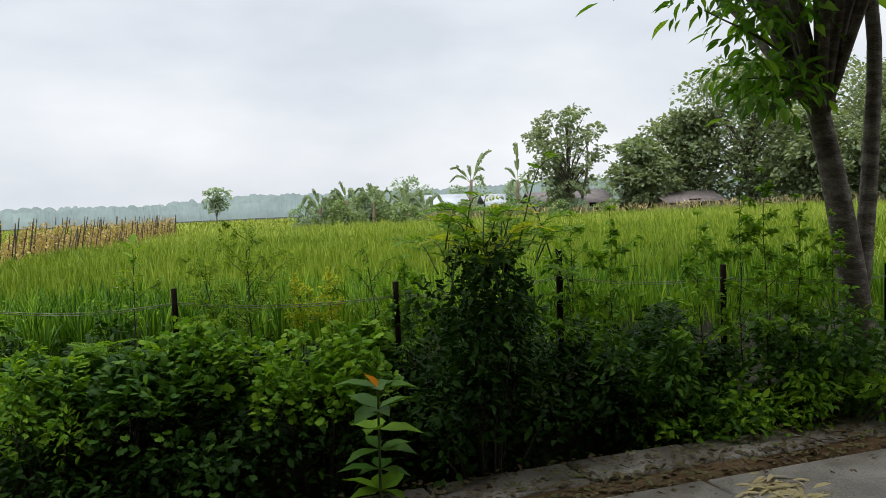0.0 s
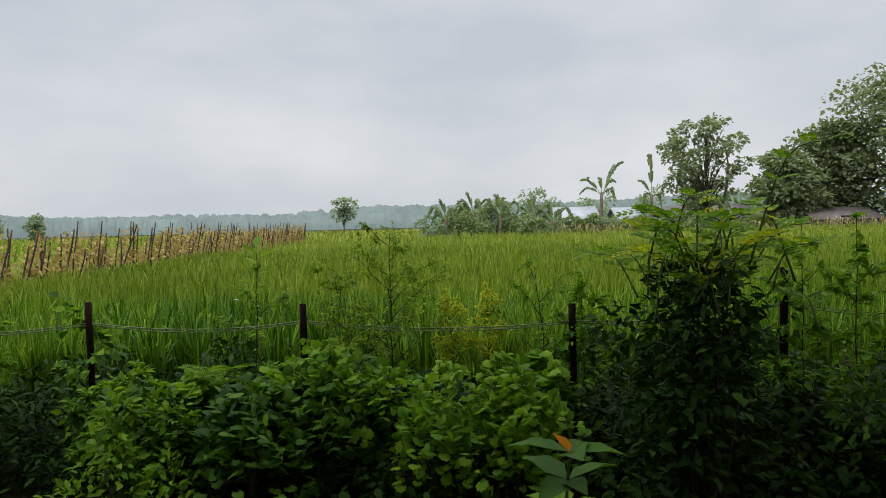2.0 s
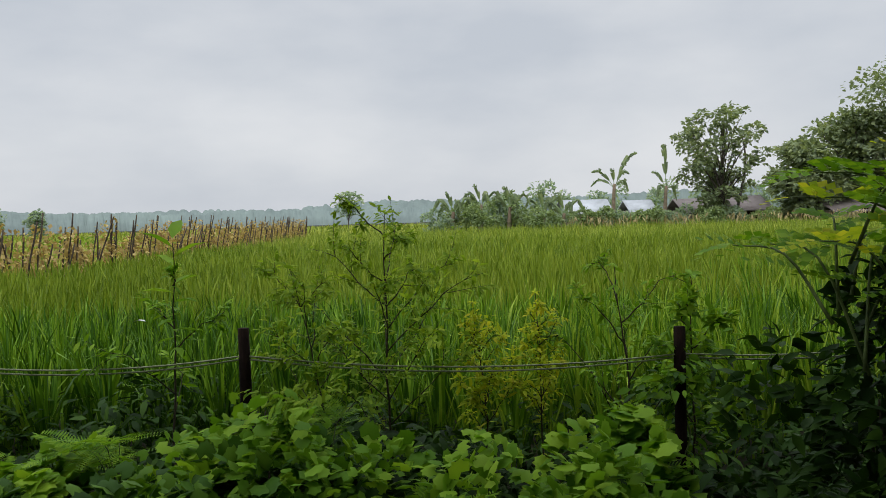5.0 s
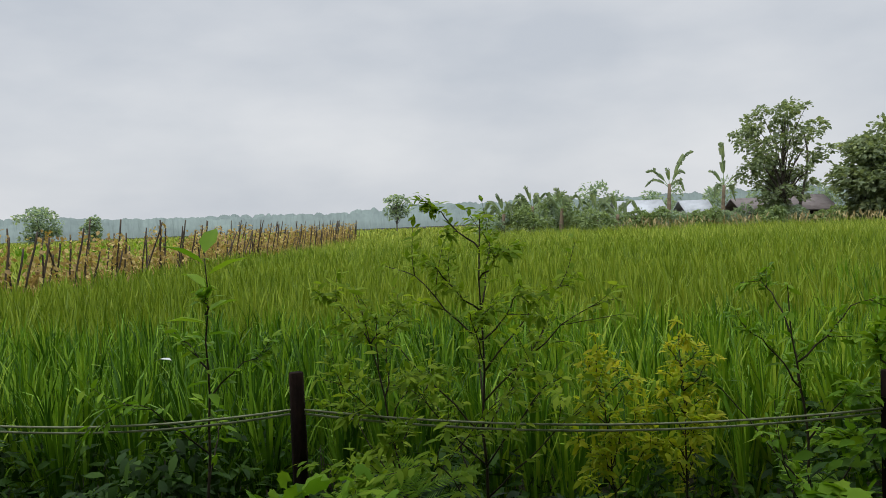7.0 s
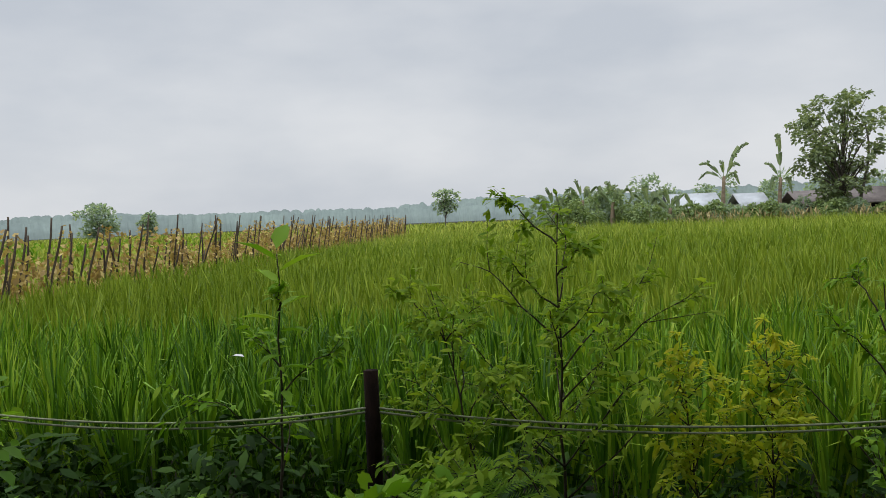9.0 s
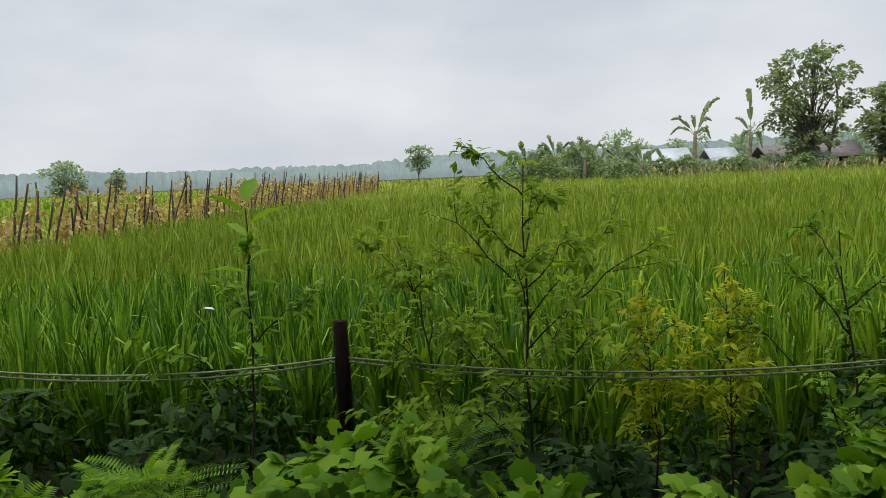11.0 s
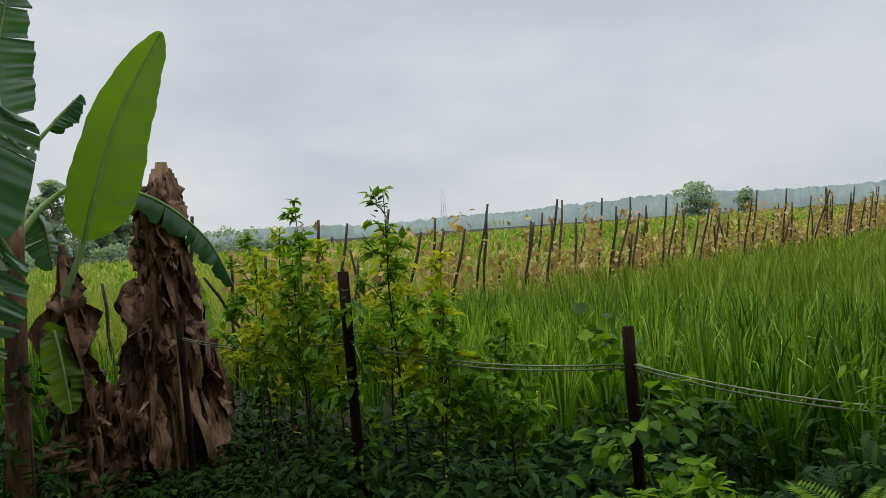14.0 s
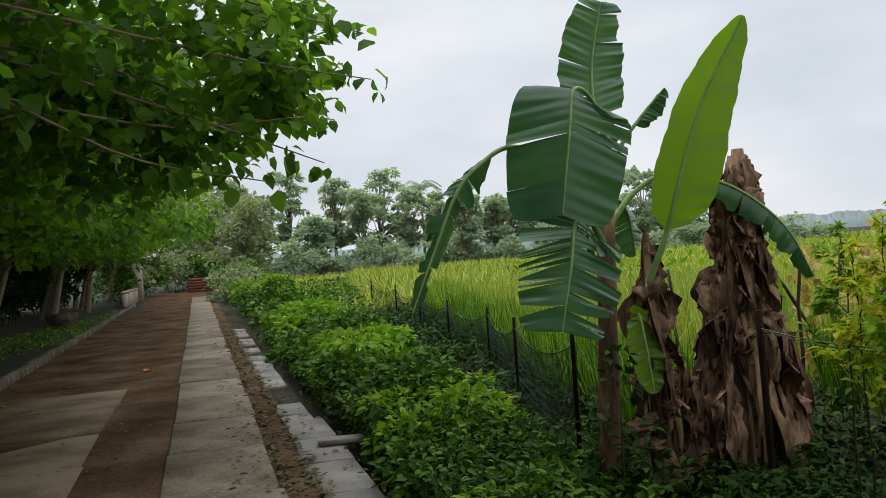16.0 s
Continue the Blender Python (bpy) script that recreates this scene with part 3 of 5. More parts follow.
# shade low in the growth is carried by the dark leaf colour
cover("undergrowth", -.35, 1.05, -4.2, 1.3, .8, .95, 16500, .075, M_SHADEBUSH, LANCE, "grass and weeds under the fence in a shade-dark colour", seed=11)
cover("undergrowth", -.3, 1.05, 1.3, 3.0, .76, .95, 6200, .075, M_SHADEBUSH, LANCE, "grass under the tall weeds, shade put into its colour", seed=12)
cover("undergrowth", -.3, 1.05, 3.0, 4.6, .36, .55, 4200, .075, M_SHADEBUSH, LANCE, "low grass before the banana stumps, coloured as in shade", seed=15)
cover("undergrowth", -1.25, 0.3, -1.6, 1.25, 0.42, 0.9, 7000, 0.075, M_SHADEBUSH, OVATE, "tangled undergrowth on the ditch bank, shade put into its colour", seed=1)
cover("undergrowth", -1.2, 0.35, 1.0, 4.4, 0.26, 0.46, 8000, 0.06, M_SHADEBUSH, SLIM, "low weeds and grass at the fence, coloured as in shade", seed=2)
# one bank growth in two leaf colours: lit stretch first, shaded stretch second
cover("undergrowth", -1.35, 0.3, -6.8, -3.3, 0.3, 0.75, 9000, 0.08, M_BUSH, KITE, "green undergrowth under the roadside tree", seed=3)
cover("undergrowth", -1.35, 0.3, -3.3, -1.6, 0.3, 0.75, 4000, 0.08, M_SHADEBUSH, KITE, "undergrowth under the climbing bush, its shade put into the colour", seed=14)
cover("undergrowth", -2.2, -0.2, 3.2, 7.5, 0.25, 0.42, 9000, 0.06, M_SHADEBUSH, OVATE, "low dark weeds round the banana clump", seed=4)
cover("undergrowth", -2.6, -0.4, 7.0, 20, 0.4, 0.6, 11000, 0.09, M_SHADEBUSH, KITE, "dark weeds along the net fence", seed=5)
cover("undergrowth", -9.0, -1.5, 18, 44, 0.6, 0.8, 9000, 0.2, M_BUSH, KITE, "green weeds along the far roadside", seed=6)

cover("undergrowth", -.1, 1.1, 4.4, 9, .5, .6, 6000, .08, M_SHADEBUSH, LANCE, "dark grass behind the banana clump", seed=13)
for k in range(5):
    a, b = on_road(.85, 3 + 3.2 * k), on_road(2.0, 6.2 + 3.2 * k)
    cover("undergrowth", b[0] - 1.2, b[0] + .15, a[1], b[1], .34, .5, 2600, .07 + .008 * k, M_BUSH, OVATE, "green weeds spreading between the ditch and the net", seed=50 + k)
bush("bush", -0.62, 0.25, 0.5, 0.72, 1.12, 2300, 0.068, M_BUSH, "leafy green bush with lobed leaves at the fence", LOBED, seed=1, low=.5)
# lit top of the bush above, painted as a lighter leaf
bush("bush", -0.45, -0.15, 0.3, 0.55, 1.14, 800, 0.06, M_WEED, "paler leaf tips for the lit top of the fence bush", LOBED, seed=21, low=.65)
bush("bush", -0.75, 0.75, 0.42, 0.4, 0.98, 1500, 0.055, M_WEED, "yellow-green small-leaved bush on the ditch bank", OVATE, seed=7, low=.55)
bush("bush", -0.6, -1.0, 0.42, 0.45, 1.1, 1500, 0.062, M_WEED, "bright bush with lobed leaves on the bank", LOBED, seed=2, low=.5)
bush("bush", -0.95, -0.3, 0.35, 0.45, 0.6, 600, 0.07, M_SHADEBUSH, "low leafy bush over the ditch", LOBED, seed=8)
bush("bush", -0.72, -2.08, 0.42, 0.48, 1.7, 4200, 0.075, M_SHADEBUSH, "tall dark climbing bush over the fence", OVATE, seed=3, clumps=30)
bush("bush", -0.3, -3.6, 0.5, 0.6, 1.0, 2200, 0.08, M_BUSH, "dark leafy bush at the fence", seed=4)
bush("bush", -0.35, -4.9, 0.5, 0.7, 1.0, 2200, 0.08, M_BUSH, "dark bush beside the tree trunk", seed=5)
# next two use the lighter weed leaf so the bank looks lit
bush("bush", -0.5, -3.9, 0.3, 0.7, 0.55, 1000, 0.075, M_WEED, "low bush at the ditch edge in a lit leaf colour", seed=9)
bush("bush", -0.55, -4.9, 0.3, 0.5, 0.5, 700, 0.08, M_WEED, "low weeds by the tree foot in a lit leaf colour", seed=22)
bush("bush", -1.0, 1.4, 0.4, 0.45, 0.6, 1200, 0.07, M_SHADEBUSH, "low dark bush in the ditch", seed=6)
for i, v in enumerate((3.9, 5.0, 6.1, 7.3, 8.6, 10, 11.6, 13.4, 15.6, 18.4, 22, 27, 33)):
    x, y = on_road(1.35 + 0.06 * i, v)
    bush("bush", x, y, 0.62 + .04 * i, 0.85 + .09 * i, (0.45, .5, .55, .6, .64, .68, .72, .75, .8, .9, 1.0, 1.2, 1.4)[i], 2200, 0.075 + .008 * i, M_BUSH if i % 3 else M_WEED, "bright green bushy weeds beside the road", OVATE if i < 4 else KITE, seed=10 + i)


def sprays(ob, base, count, reach, size, shape, mat, up=0.7, r0=0.006, name="spray"):
    """Arching stems that carry leaves, as parts of a thing."""
    for k in range(count):
        a = RNG.uniform(0, 2 * math.pi)
        ln = reach * RNG.uniform(0.6, 1.1)
        e = np.array((math.cos(a) * ln * 0.7, math.sin(a) * ln * 0.7, ln * up))
        p = curve_pts([base, np.array(base) + e * (0.45, 0.45, 0.75), np.array(base) + e * (1, 1, 0.85)], 9)
        part(name, tube(p, np.linspace(r0, r0 * .3, 9), 5), M_STEM, ob)
        m = 7
        at = p[np.linspace(3, 8, m).astype(int)]
        d = np.stack([np.cos(a + (np.arange(m) % 2 - .5) * 2.2), np.sin(a + (np.arange(m) % 2 - .5) * 2.2), np.full(m, .6)], -1)
        d[-1] = p[-1] - p[-2]
        part("foliage", scatter(shape, at, d, size * RNG.uniform(.7, 1.1, m), 0.2), mat, ob)


VINE_LEAF = compound(4, 0.3, 0.12)
vine = thing("climbing_shrub", (-0.75, -2.1, 1.1), "light green sprays of paired leaflets above the dark bush", "shrub")
for k in range(40):
    sprays(vine, (RNG.uniform(-.25, .25), RNG.normal(-.08, .2), RNG.uniform(.05, .42)), 1, .68 if k % 9 == 0 else 0.46, 0.13, VINE_LEAF, M_YELLOW if k % 5 == 0 else M_WEED, .95 if k % 2 else .55)
for (x, y, z, n) in ((-0.5, -0.1, 0.62, 5), (-0.12, -0.3, .95, 5), (-0.45, -0.75, 0.66, 5), (-.14, .42, .93, 4), (-0.35, 0.7, 0.82, 4), (-0.3, -1.3, 0.7, 4)):
    fern = thing("fern", (x, y, z - .4), "bright feathery fern fronds at the fence", "fern")
    sprays(fern, (0, 0, .14), n, 0.3, 0.17, FROND, M_WEED, 1.1, 0.0035, "stalk")


def weed(x, y, top, branches, leaf, shape, mat, label, count=10, lean=(0, 0), z0=None, stem=0.008, bark=None, low=0.35, spread=0.32, dense=3, rise=0.75, crown=7):
    """A tall weed: one stem, side branches with twigs, leaves along each, a tuft at the tip."""
    g = float(land(x, y)) if z0 is None else z0
    ob = thing("tall_weed", (x, y, g), label, "weed", "weeds along the fence")
    h = top - g
    p = curve_pts([(0, 0, -.1), (lean[0] * .4, lean[1] * .35, h * .5), (lean[0], lean[1], h)], 18)
    bend = np.cumsum(RNG.normal(0, .006, (18, 3)) * (1, 1, 0), axis=0)
    p = p + bend - bend[-1] * np.linspace(0, 1, 18)[:, None]
    part("stem", tube(p, np.linspace(stem, stem * .2, 18), 6), bark or M_TWIG, ob)
    at, ax = [], []
    for b in range(branches):
        t = low + (0.96 - low) * (b + .5) / branches
        o = p[int(t * 17)]
        a = b * 2.4 + RNG.uniform(-.5, .5)
        ln = min(spread * (1.22 - t) * RNG.uniform(.65, 1.35), .36)
        out = np.array((math.cos(a), math.sin(a), 0))
        q = curve_pts([o, o + out * ln * .36 + (0, 0, ln * .42 * rise), o + out * ln * .72 + (0, 0, ln * .85 * rise), o + out * ln + (0, 0, ln * rise)], 10)
        q[1:] += np.cumsum(RNG.normal(0, .0045, (9, 3)), axis=0)
        runs = [q[2:]]
        tubes = [tube(q, np.linspace(stem * .4, stem * .12, 10), 5)]
        for k in range(3 if ln > .12 else 1):
            j = RNG.integers(3, 9)
            side = unit(np.cross(q[j] - q[j - 1], RNG.normal(0, 1, 3)))
            tw = curve_pts([q[j], q[j] + (unit(q[j] - q[j - 1]) * .6 + side * .5) * ln * .28, q[j] + (unit(q[j] - q[j - 1]) * .8 + side * .8 + (0, 0, .1)) * ln * .42], 6)
            tubes.append(tube(tw, np.linspace(stem * .2, stem * .08, 6), 4))
            runs.append(tw[1:])
        part("branch", join(tubes), bark or M_TWIG, ob)
        for r in runs:
            for j in np.linspace(0, len(r) - 1, count).astype(int):
                d = unit(r[j] - r[max(j - 1, 0)] + (0, 0, 1e-4))
                for _ in range(3):
                    at.append(r[j] + RNG.normal(0, .008, 3))
                    ax.append(d * .6 + RNG.normal(0, .75, 3) * (1, 1, .5) - (0, 0, .35))
            at.append(r[-1])
            ax.append(unit(r[-1] - r[-2]) - (0, 0, .4))
    for j in range(6, 18):
        for _ in range(dense if j < 12 else 2 * dense + 1):
            at.append(p[j])
            ax.append(RNG.normal(0, 1, 3) * (1, 1, .35) - (0, 0, .15))
    for k in range(crown):
        at.append(p[-1])
        ax.append((math.cos(k * 2.4), math.sin(k * 2.4), .5 - .16 * k))
    at, ax = np.array(at), np.array(ax)
    size = leaf * RNG.uniform(.5, 1.2, len(at)) * np.interp(at[:, 2] / h, (.7, 1), (1, .85))
    part("foliage", scatter(shape, at, ax, size, .3), mat, ob)
    return ob


RNG = np.random.default_rng(21)
BLADE = (OVATE[0] * (.72, 1, 1), OVATE[1])
tw = weed(0.17, 0.32, 1.6, 5, 0.05, LANCE, M_WEED, "broad-leaved green weed at the fence", 5, (0, -.02), low=.5, spread=.34, dense=0, crown=0)
k = np.arange(15)
part("leaf", scatter(BLADE, np.stack([0 * k, 0 * k - .02, 1.46 - .035 * k], -1), np.stack([np.cos(k * 2.4), np.sin(k * 2.4), .75 - .08 * k], -1), .15 - .005 * k, .1), M_WEED, tw, "broad leaves round the tip")
weed(0.06, -0.36, 1.5, 12, 0.043, LANCE, M_FINE, "slender dark-stemmed weed with fine leaves", 9, (0.0, 0.2), spread=.44, dense=0, rise=.9, stem=.0062, low=.42)
weed(0.1, -0.55, 1.69, 17, 0.045, LANCE, M_FINE, "tall dark-stemmed weed with fine drooping leaves", 9, (0.0, 0.03), stem=.0075, spread=.5, dense=0, rise=.85, low=.42)
for (x, y, h, ly) in ((0.2, -0.9, 1.33, .05), (0.22, -1.13, 1.36, .03)):
    weed(x, y, h, 18, 0.042, LANCE, M_YELLOW, "yellowing fine-leaved weed in front of the rice", 6, (0, ly), spread=.19, dense=2, low=.56, rise=1.15, stem=.0055)
weed(0.15, -1.5, 1.46, 9, 0.05, LANCE, M_WEED, "light green weed near a fence post", 6, (0, .1), spread=.4, dense=1, rise=1.1)
weed(0.1, -1.68, 1.42, 10, 0.06, OVATE, M_WEED, "yellowing weed against the climbing bush", 6, spread=.28, dense=2)
weed(-0.1, -2.95, 1.7, 11, 0.075, OVATE, M_WEED, "tall leafy weed behind the dark bush", 4, spread=.3, dense=1)
weed(-0.15, -3.25, 1.72, 11, 0.075, OVATE, M_WEED, "tall green weed with leafy twigs", 4, spread=.3, dense=1)
for (y, h) in ((-3.95, 1.65), (-4.3, 1.9), (-4.5, 1.97), (-4.8, 1.75), (-5.1, 1.6)):
    weed(-0.2, y, h, 11, 0.075, OVATE, M_WEED, "tall green weed by the roadside tree", 4, spread=.34, dense=1)
for (x, y, h, m) in ((0.08, 3.22, 1.87, M_WEED), (0.05, 2.4, 1.86, M_WEED), (0.1, 2.95, 1.66, M_YELLOW), (-.02, 2.1, 1.4, M_WEED), (0.16, 2.62, 1.68, M_YELLOW), (0.05, 3.5, 1.6, M_YELLOW), (0.2, 1.95, 1.3, M_WEED), (0.0, 3.08, 1.6, M_WEED), (0.12, 2.25, 1.58, M_YELLOW), (.1, 3.36, 1.74, M_YELLOW), (.2, 3.8, 1.7, M_WEED)):
    weed(x, y, h, 13, 0.066, OVATE, m, "tall yellow-green weed by the fence post", 4, (RNG.normal(0, .03), RNG.normal(0, .04)), spread=.2, low=.5, dense=1, rise=1.1)
for (x, y, h) in ((-.3, 1.05, .9), (-.25, 0.9, 1.0), (-.3, -.2, 1.05)):
    weed(x, y, h, 8, 0.07, OVATE, M_WEED, "small leafy weed at the foot of the fence", 8, spread=.22)

for (x, y, h) in ((-.2, .02, .98), (-.25, .6, .92), (-.25, -1.35, .98)):
    weed(x, y, h, 7, 0.1, LOBED, M_WEED, "leafy weed with lobed leaves against the fence", 4, spread=.3, low=.3, bark=M_STEM)
def climber(y, z, length, count, label, shape=BROAD, mats=(M_WEED, M_BUSH)):
    """A creeper wound round a fence post, with leaves on both sides."""
    ob = thing("creeper", (0, y, z), label, "climbing plant")
    ang = np.linspace(0, 19 * length, 60)
    p = np.stack([.034 * np.cos(ang), .034 * np.sin(ang), np.linspace(0, length, 60)], -1)
    part("tendril", tube(p, .004, 5), M_STEM, ob)
    for m in mats:
        i = RNG.integers(0, 60, count)
        d = np.stack([np.cos(ang[i]), np.sin(ang[i]), RNG.normal(0, .4, count)], -1)
        part("foliage", scatter(shape, p[i] + d * RNG.uniform(0, .16, count)[:, None], d - (0, 0, .3), RNG.uniform(.025, .075, count), .4), m, ob)
    return ob


climber(1.24, 0.5, .78, 170, "green creeper winding up a fence post")
climber(2.7, 0.5, .9, 190, "leafy creeper round a tall fence post", OVATE)
climber(-1.6, 0.6, .55, 110, "creeper leaves round a fence post", OVATE)
climber(-2.87, 0.6, .7, 120, "creeper leaves round a dark fence post", OVATE)

sapling = thing("sapling", (-1.12, -1.3, -0.2), "broad-leaved sapling with one orange leaf", "sapling")
p = curve_pts([(0, 0, 0), (-.16, .0, .5), (-.46, .02, 1.0)], 8)
part("stem", tube(p, np.linspace(.012, .006, 8), 6), M_STEM, sapling)
for k in range(26):
    a = k * 2.4
    o = p[2 + k % 6]
    part("leaf", scatter(OVATE, [o], [(math.cos(a), math.sin(a), .35 - .05 * k % .4)], .26 if k > 8 else .2, .2), M_BUSH if k % 3 else M_WEED, sapling)
part("leaf", scatter(OVATE, [p[-1]], [(-.3, .5, .8)], .13, .1), M_ORANGE, sapling, "orange withering leaf")

# ---- banana clump ----


def banana_leaf(parent, ctrl, width, normal, mat, start=0.2, tears=5, fold=0.25, seed=0, ragged=0.1, name="leaf", blunt=.45, gap=.0, wave=1.0, swell=.8, n=113):
    """Stalk and midrib along the control points; two half blades with ribs and tears."""
    rnd = np.random.default_rng(seed + 200)
    s = curve_pts(ctrl, n)
    tan = unit(np.gradient(s, axis=0))
    nor = np.tile(np.array(normal, float), (n, 1))
    side = unit(np.cross(tan, nor))
    nor = np.cross(side, tan)
    i0 = int(start * (n - 1))
    t = np.clip((np.arange(n) - i0) / (n - 1 - i0), 0, 1)
    prof = np.clip(np.sin(math.pi * np.clip(t, .001, .999) ** swell), 0, 1) ** blunt * width
    pieces = []
    step = float(np.linalg.norm(np.diff(s, axis=0), axis=1).mean())
    for sg in (-1, 1):
        cuts = sorted(set([i0, n - 1] + list(rnd.integers(i0 + 6, n - 6, tears)))) if tears else [i0, n - 1]
        for a, b in zip(cuts[:-1], cuts[1:]):
            if b - a < 1:
                continue
            idx = np.arange(a, b + 1)
            f = fold + rnd.normal(0, ragged)
            slide = rnd.normal(0, ragged * .25)
            rows = []
            for j in range(7):
                c = j / 6
                bend = f + 0.55 * c * f
                w = prof[idx] * c
                rip = wave * (0.5 + .5 * c) * (0.0042 * np.sin(idx * 1.55 + seed) + 0.009 * c * np.sin(idx * .71 + seed) + 0.012 * c * np.sin(idx * .31 + 2 * seed)) * min(1, 4 * c)
                edge = c ** 2 * slide * width - gap * c ** 1.5 * (idx - idx.mean()) * step
                rows.append(s[idx] + side[idx] * (sg * w * math.cos(bend))[:, None] - nor[idx] * (w * math.sin(bend) - rip)[:, None] + tan[idx] * (0.28 * w + edge)[:, None])
            g = np.stack(rows, 1)
            m = len(idx)
            ii, jj = np.meshgrid(np.arange(m - 1), np.arange(6), indexing="ij")
            pieces.append((g.reshape(-1, 3), [np.stack([ii * 7 + jj, (ii + 1) * 7 + jj, (ii + 1) * 7 + jj + 1, ii * 7 + jj + 1], -1).reshape(-1, 4)]))
    ob = part(name, join(pieces), mat, parent, smooth=True)
    part("midrib", tube(s, np.linspace(.021, .004, n), 7), M_RIB, ob, smooth=True)
    return ob


O = np.array((-0.86, 4.5, 0.05))


def rel(pts):
    return [tuple(np.array(q) - O) for q in pts]


plant = thing("banana_plant", tuple(O), "banana plant with torn glossy green leaves", "banana plant")
part("pseudostem", tube(curve_pts(rel([(-.92, 4.5, -.1), (-.88, 4.5, .7), (-.85, 4.5, 1.3), (-.82, 4.5, 1.85)]), 14), np.interp(np.linspace(0, 1, 14), (0, .5, 1), (.085, .06, .05)) * RNG.uniform(.93, 1.07, 14), 11), M_DRY, plant, "brown sheathed stem", True)
banana_leaf(plant, rel([(-.82, 4.52, 1.75), (-.80, 4.6, 2.3), (-.79, 4.66, 2.74), (-.71, 4.64, 3.14)]), .2, (0.1, -1, .1), M_BANANA, .3, 4, .12, 1, .1, blunt=.22, gap=.05)
banana_leaf(plant, rel([(-.84, 4.48, 1.75), (-.79, 4.44, 2.15), (-.88, 4.38, 2.47), (-1.03, 4.27, 2.55), (-1.1, 4.2, 2.28), (-1.17, 4.19, 1.86)]), .34, (-.1, -.9, .45), M_BANANA, .6, 3, .1, 2, .05, blunt=.13, gap=.015)
banana_leaf(plant, rel([(-.62, 4.42, 1.45), (-.53, 4.36, 1.7), (-.46, 4.3, 1.99), (-.29, 4.28, 2.46), (-.01, 4.28, 2.93)]), .235, (.25, -1, 0), M_YOUNG, .3, 0, -.2, 3, .02, blunt=.58, wave=.5, swell=.6)
banana_leaf(plant, rel([(-.8, 4.5, 1.78), (-.72, 4.5, 2.2), (-.58, 4.5, 2.4), (-.41, 4.5, 2.58)]), .09, (-.6, -.7, .5), M_BANANA, .62, 2, .7, 4, .1)
banana_leaf(plant, rel([(-.84, 4.5, 1.78), (-1.1, 4.46, 2.16), (-1.37, 4.43, 2.27), (-1.57, 4.4, 2.17), (-1.71, 4.38, 2.02), (-1.86, 4.36, 1.7), (-2.0, 4.36, 1.38)]), .15, (.1, -.6, .75), M_BANANA, .42, 6, .7, 5, .2, gap=.25)
banana_leaf(plant, rel([(-.86, 4.46, 1.7), (-.98, 4.34, 1.84), (-1.09, 4.24, 1.8), (-1.14, 4.2, 1.58), (-1.22, 4.18, 1.24)]), .29, (-.2, -.9, .3), M_BANANA, .22, 17, .1, 6, .2, blunt=.15, gap=.55)
banana_leaf(plant, rel([(-.82, 4.54, 1.75), (-.6, 4.6, 1.98), (-.36, 4.6, 2.08), (.04, 4.62, 1.98), (.35, 4.6, 1.72), (.52, 4.6, 1.4)]), .13, (.05, -.5, .85), M_BANANA, .42, 4, .6, 7, .12, gap=.1)
banana_leaf(plant, rel([(-.78, 4.55, 1.78), (-.68, 4.7, 1.95), (-.55, 4.85, 1.85), (-.5, 4.9, 1.6)]), .14, (.2, -.8, .5), M_BANANA, .3, 3, .4, 8, .1)

bush("bush", -.86, 4.4, .2, .18, 1.15, 480, .075, M_SHADEBUSH, "dark leafy weed round the banana stem", OVATE, seed=23)
sucker = thing("banana_sucker", (-.62, 4.62, .05), "young banana shoots with broad pale green leaves", "banana plant")
banana_leaf(sucker, [(0, 0, 0), (0.0, 0, .7), (-.02, -.05, 1.2), (.0, -.1, 1.0), (.02, -.12, .75)], .11, (0, -1, .2), M_YOUNG, .5, 0, .1, 9)
banana_leaf(sucker, [(.6, .25, 0), (.72, .25, .8), (.82, .25, 1.4), (.95, .25, 1.3), (1.05, .22, .95)], .14, (-.2, -1, .1), M_YOUNG, .45, 2, .1, 10)
banana_leaf(sucker, [(.75, .3, .1), (.95, .3, .9), (1.02, .3, 1.05), (1.08, .28, .75)], .1, (-.2, -1, .1), M_YELLOW, .6, 2, .2, 11)


def dry_strip(at, az, length, width, out, seed):
    """A crumpled hanging strip of dead leaf."""
    r = np.random.default_rng(seed + 900)
    n = 9
    t = np.linspace(0, 1, n)
    d = np.array((math.cos(az), math.sin(az), 0))
    s = np.array((-math.sin(az), math.cos(az), 0))
    c = np.array(at) + d * (out * np.sin(t * 2.2))[:, None] + np.array((0, 0, -1.)) * (length * t)[:, None] + s * (r.normal(0, .04) * t)[:, None]
    w = width * np.sin(np.clip(t * .85 + .12, 0, 1) * math.pi) ** .6
    tw = r.normal(0, .5) + t * r.normal(0, 1.6)
    wd = s * np.cos(tw)[:, None] + d * np.sin(tw)[:, None]
    cr = d * (r.normal(0, .024, n))[:, None]
    w = w * r.uniform(.65, 1.15, n)
    v = np.stack([c - wd * w[:, None], c - wd * (w * .4)[:, None] + cr + d * .012, c + wd * (w * .4)[:, None] - cr - d * .008, c + wd * w[:, None]], 1).reshape(-1, 3)
    i, j = np.meshgrid(np.arange(n - 1), np.arange(3), indexing="ij")
    return v, [np.stack([i * 4 + j, i * 4 + j + 1, (i + 1) * 4 + j + 1, (i + 1) * 4 + j], -1).reshape(-1, 4)]


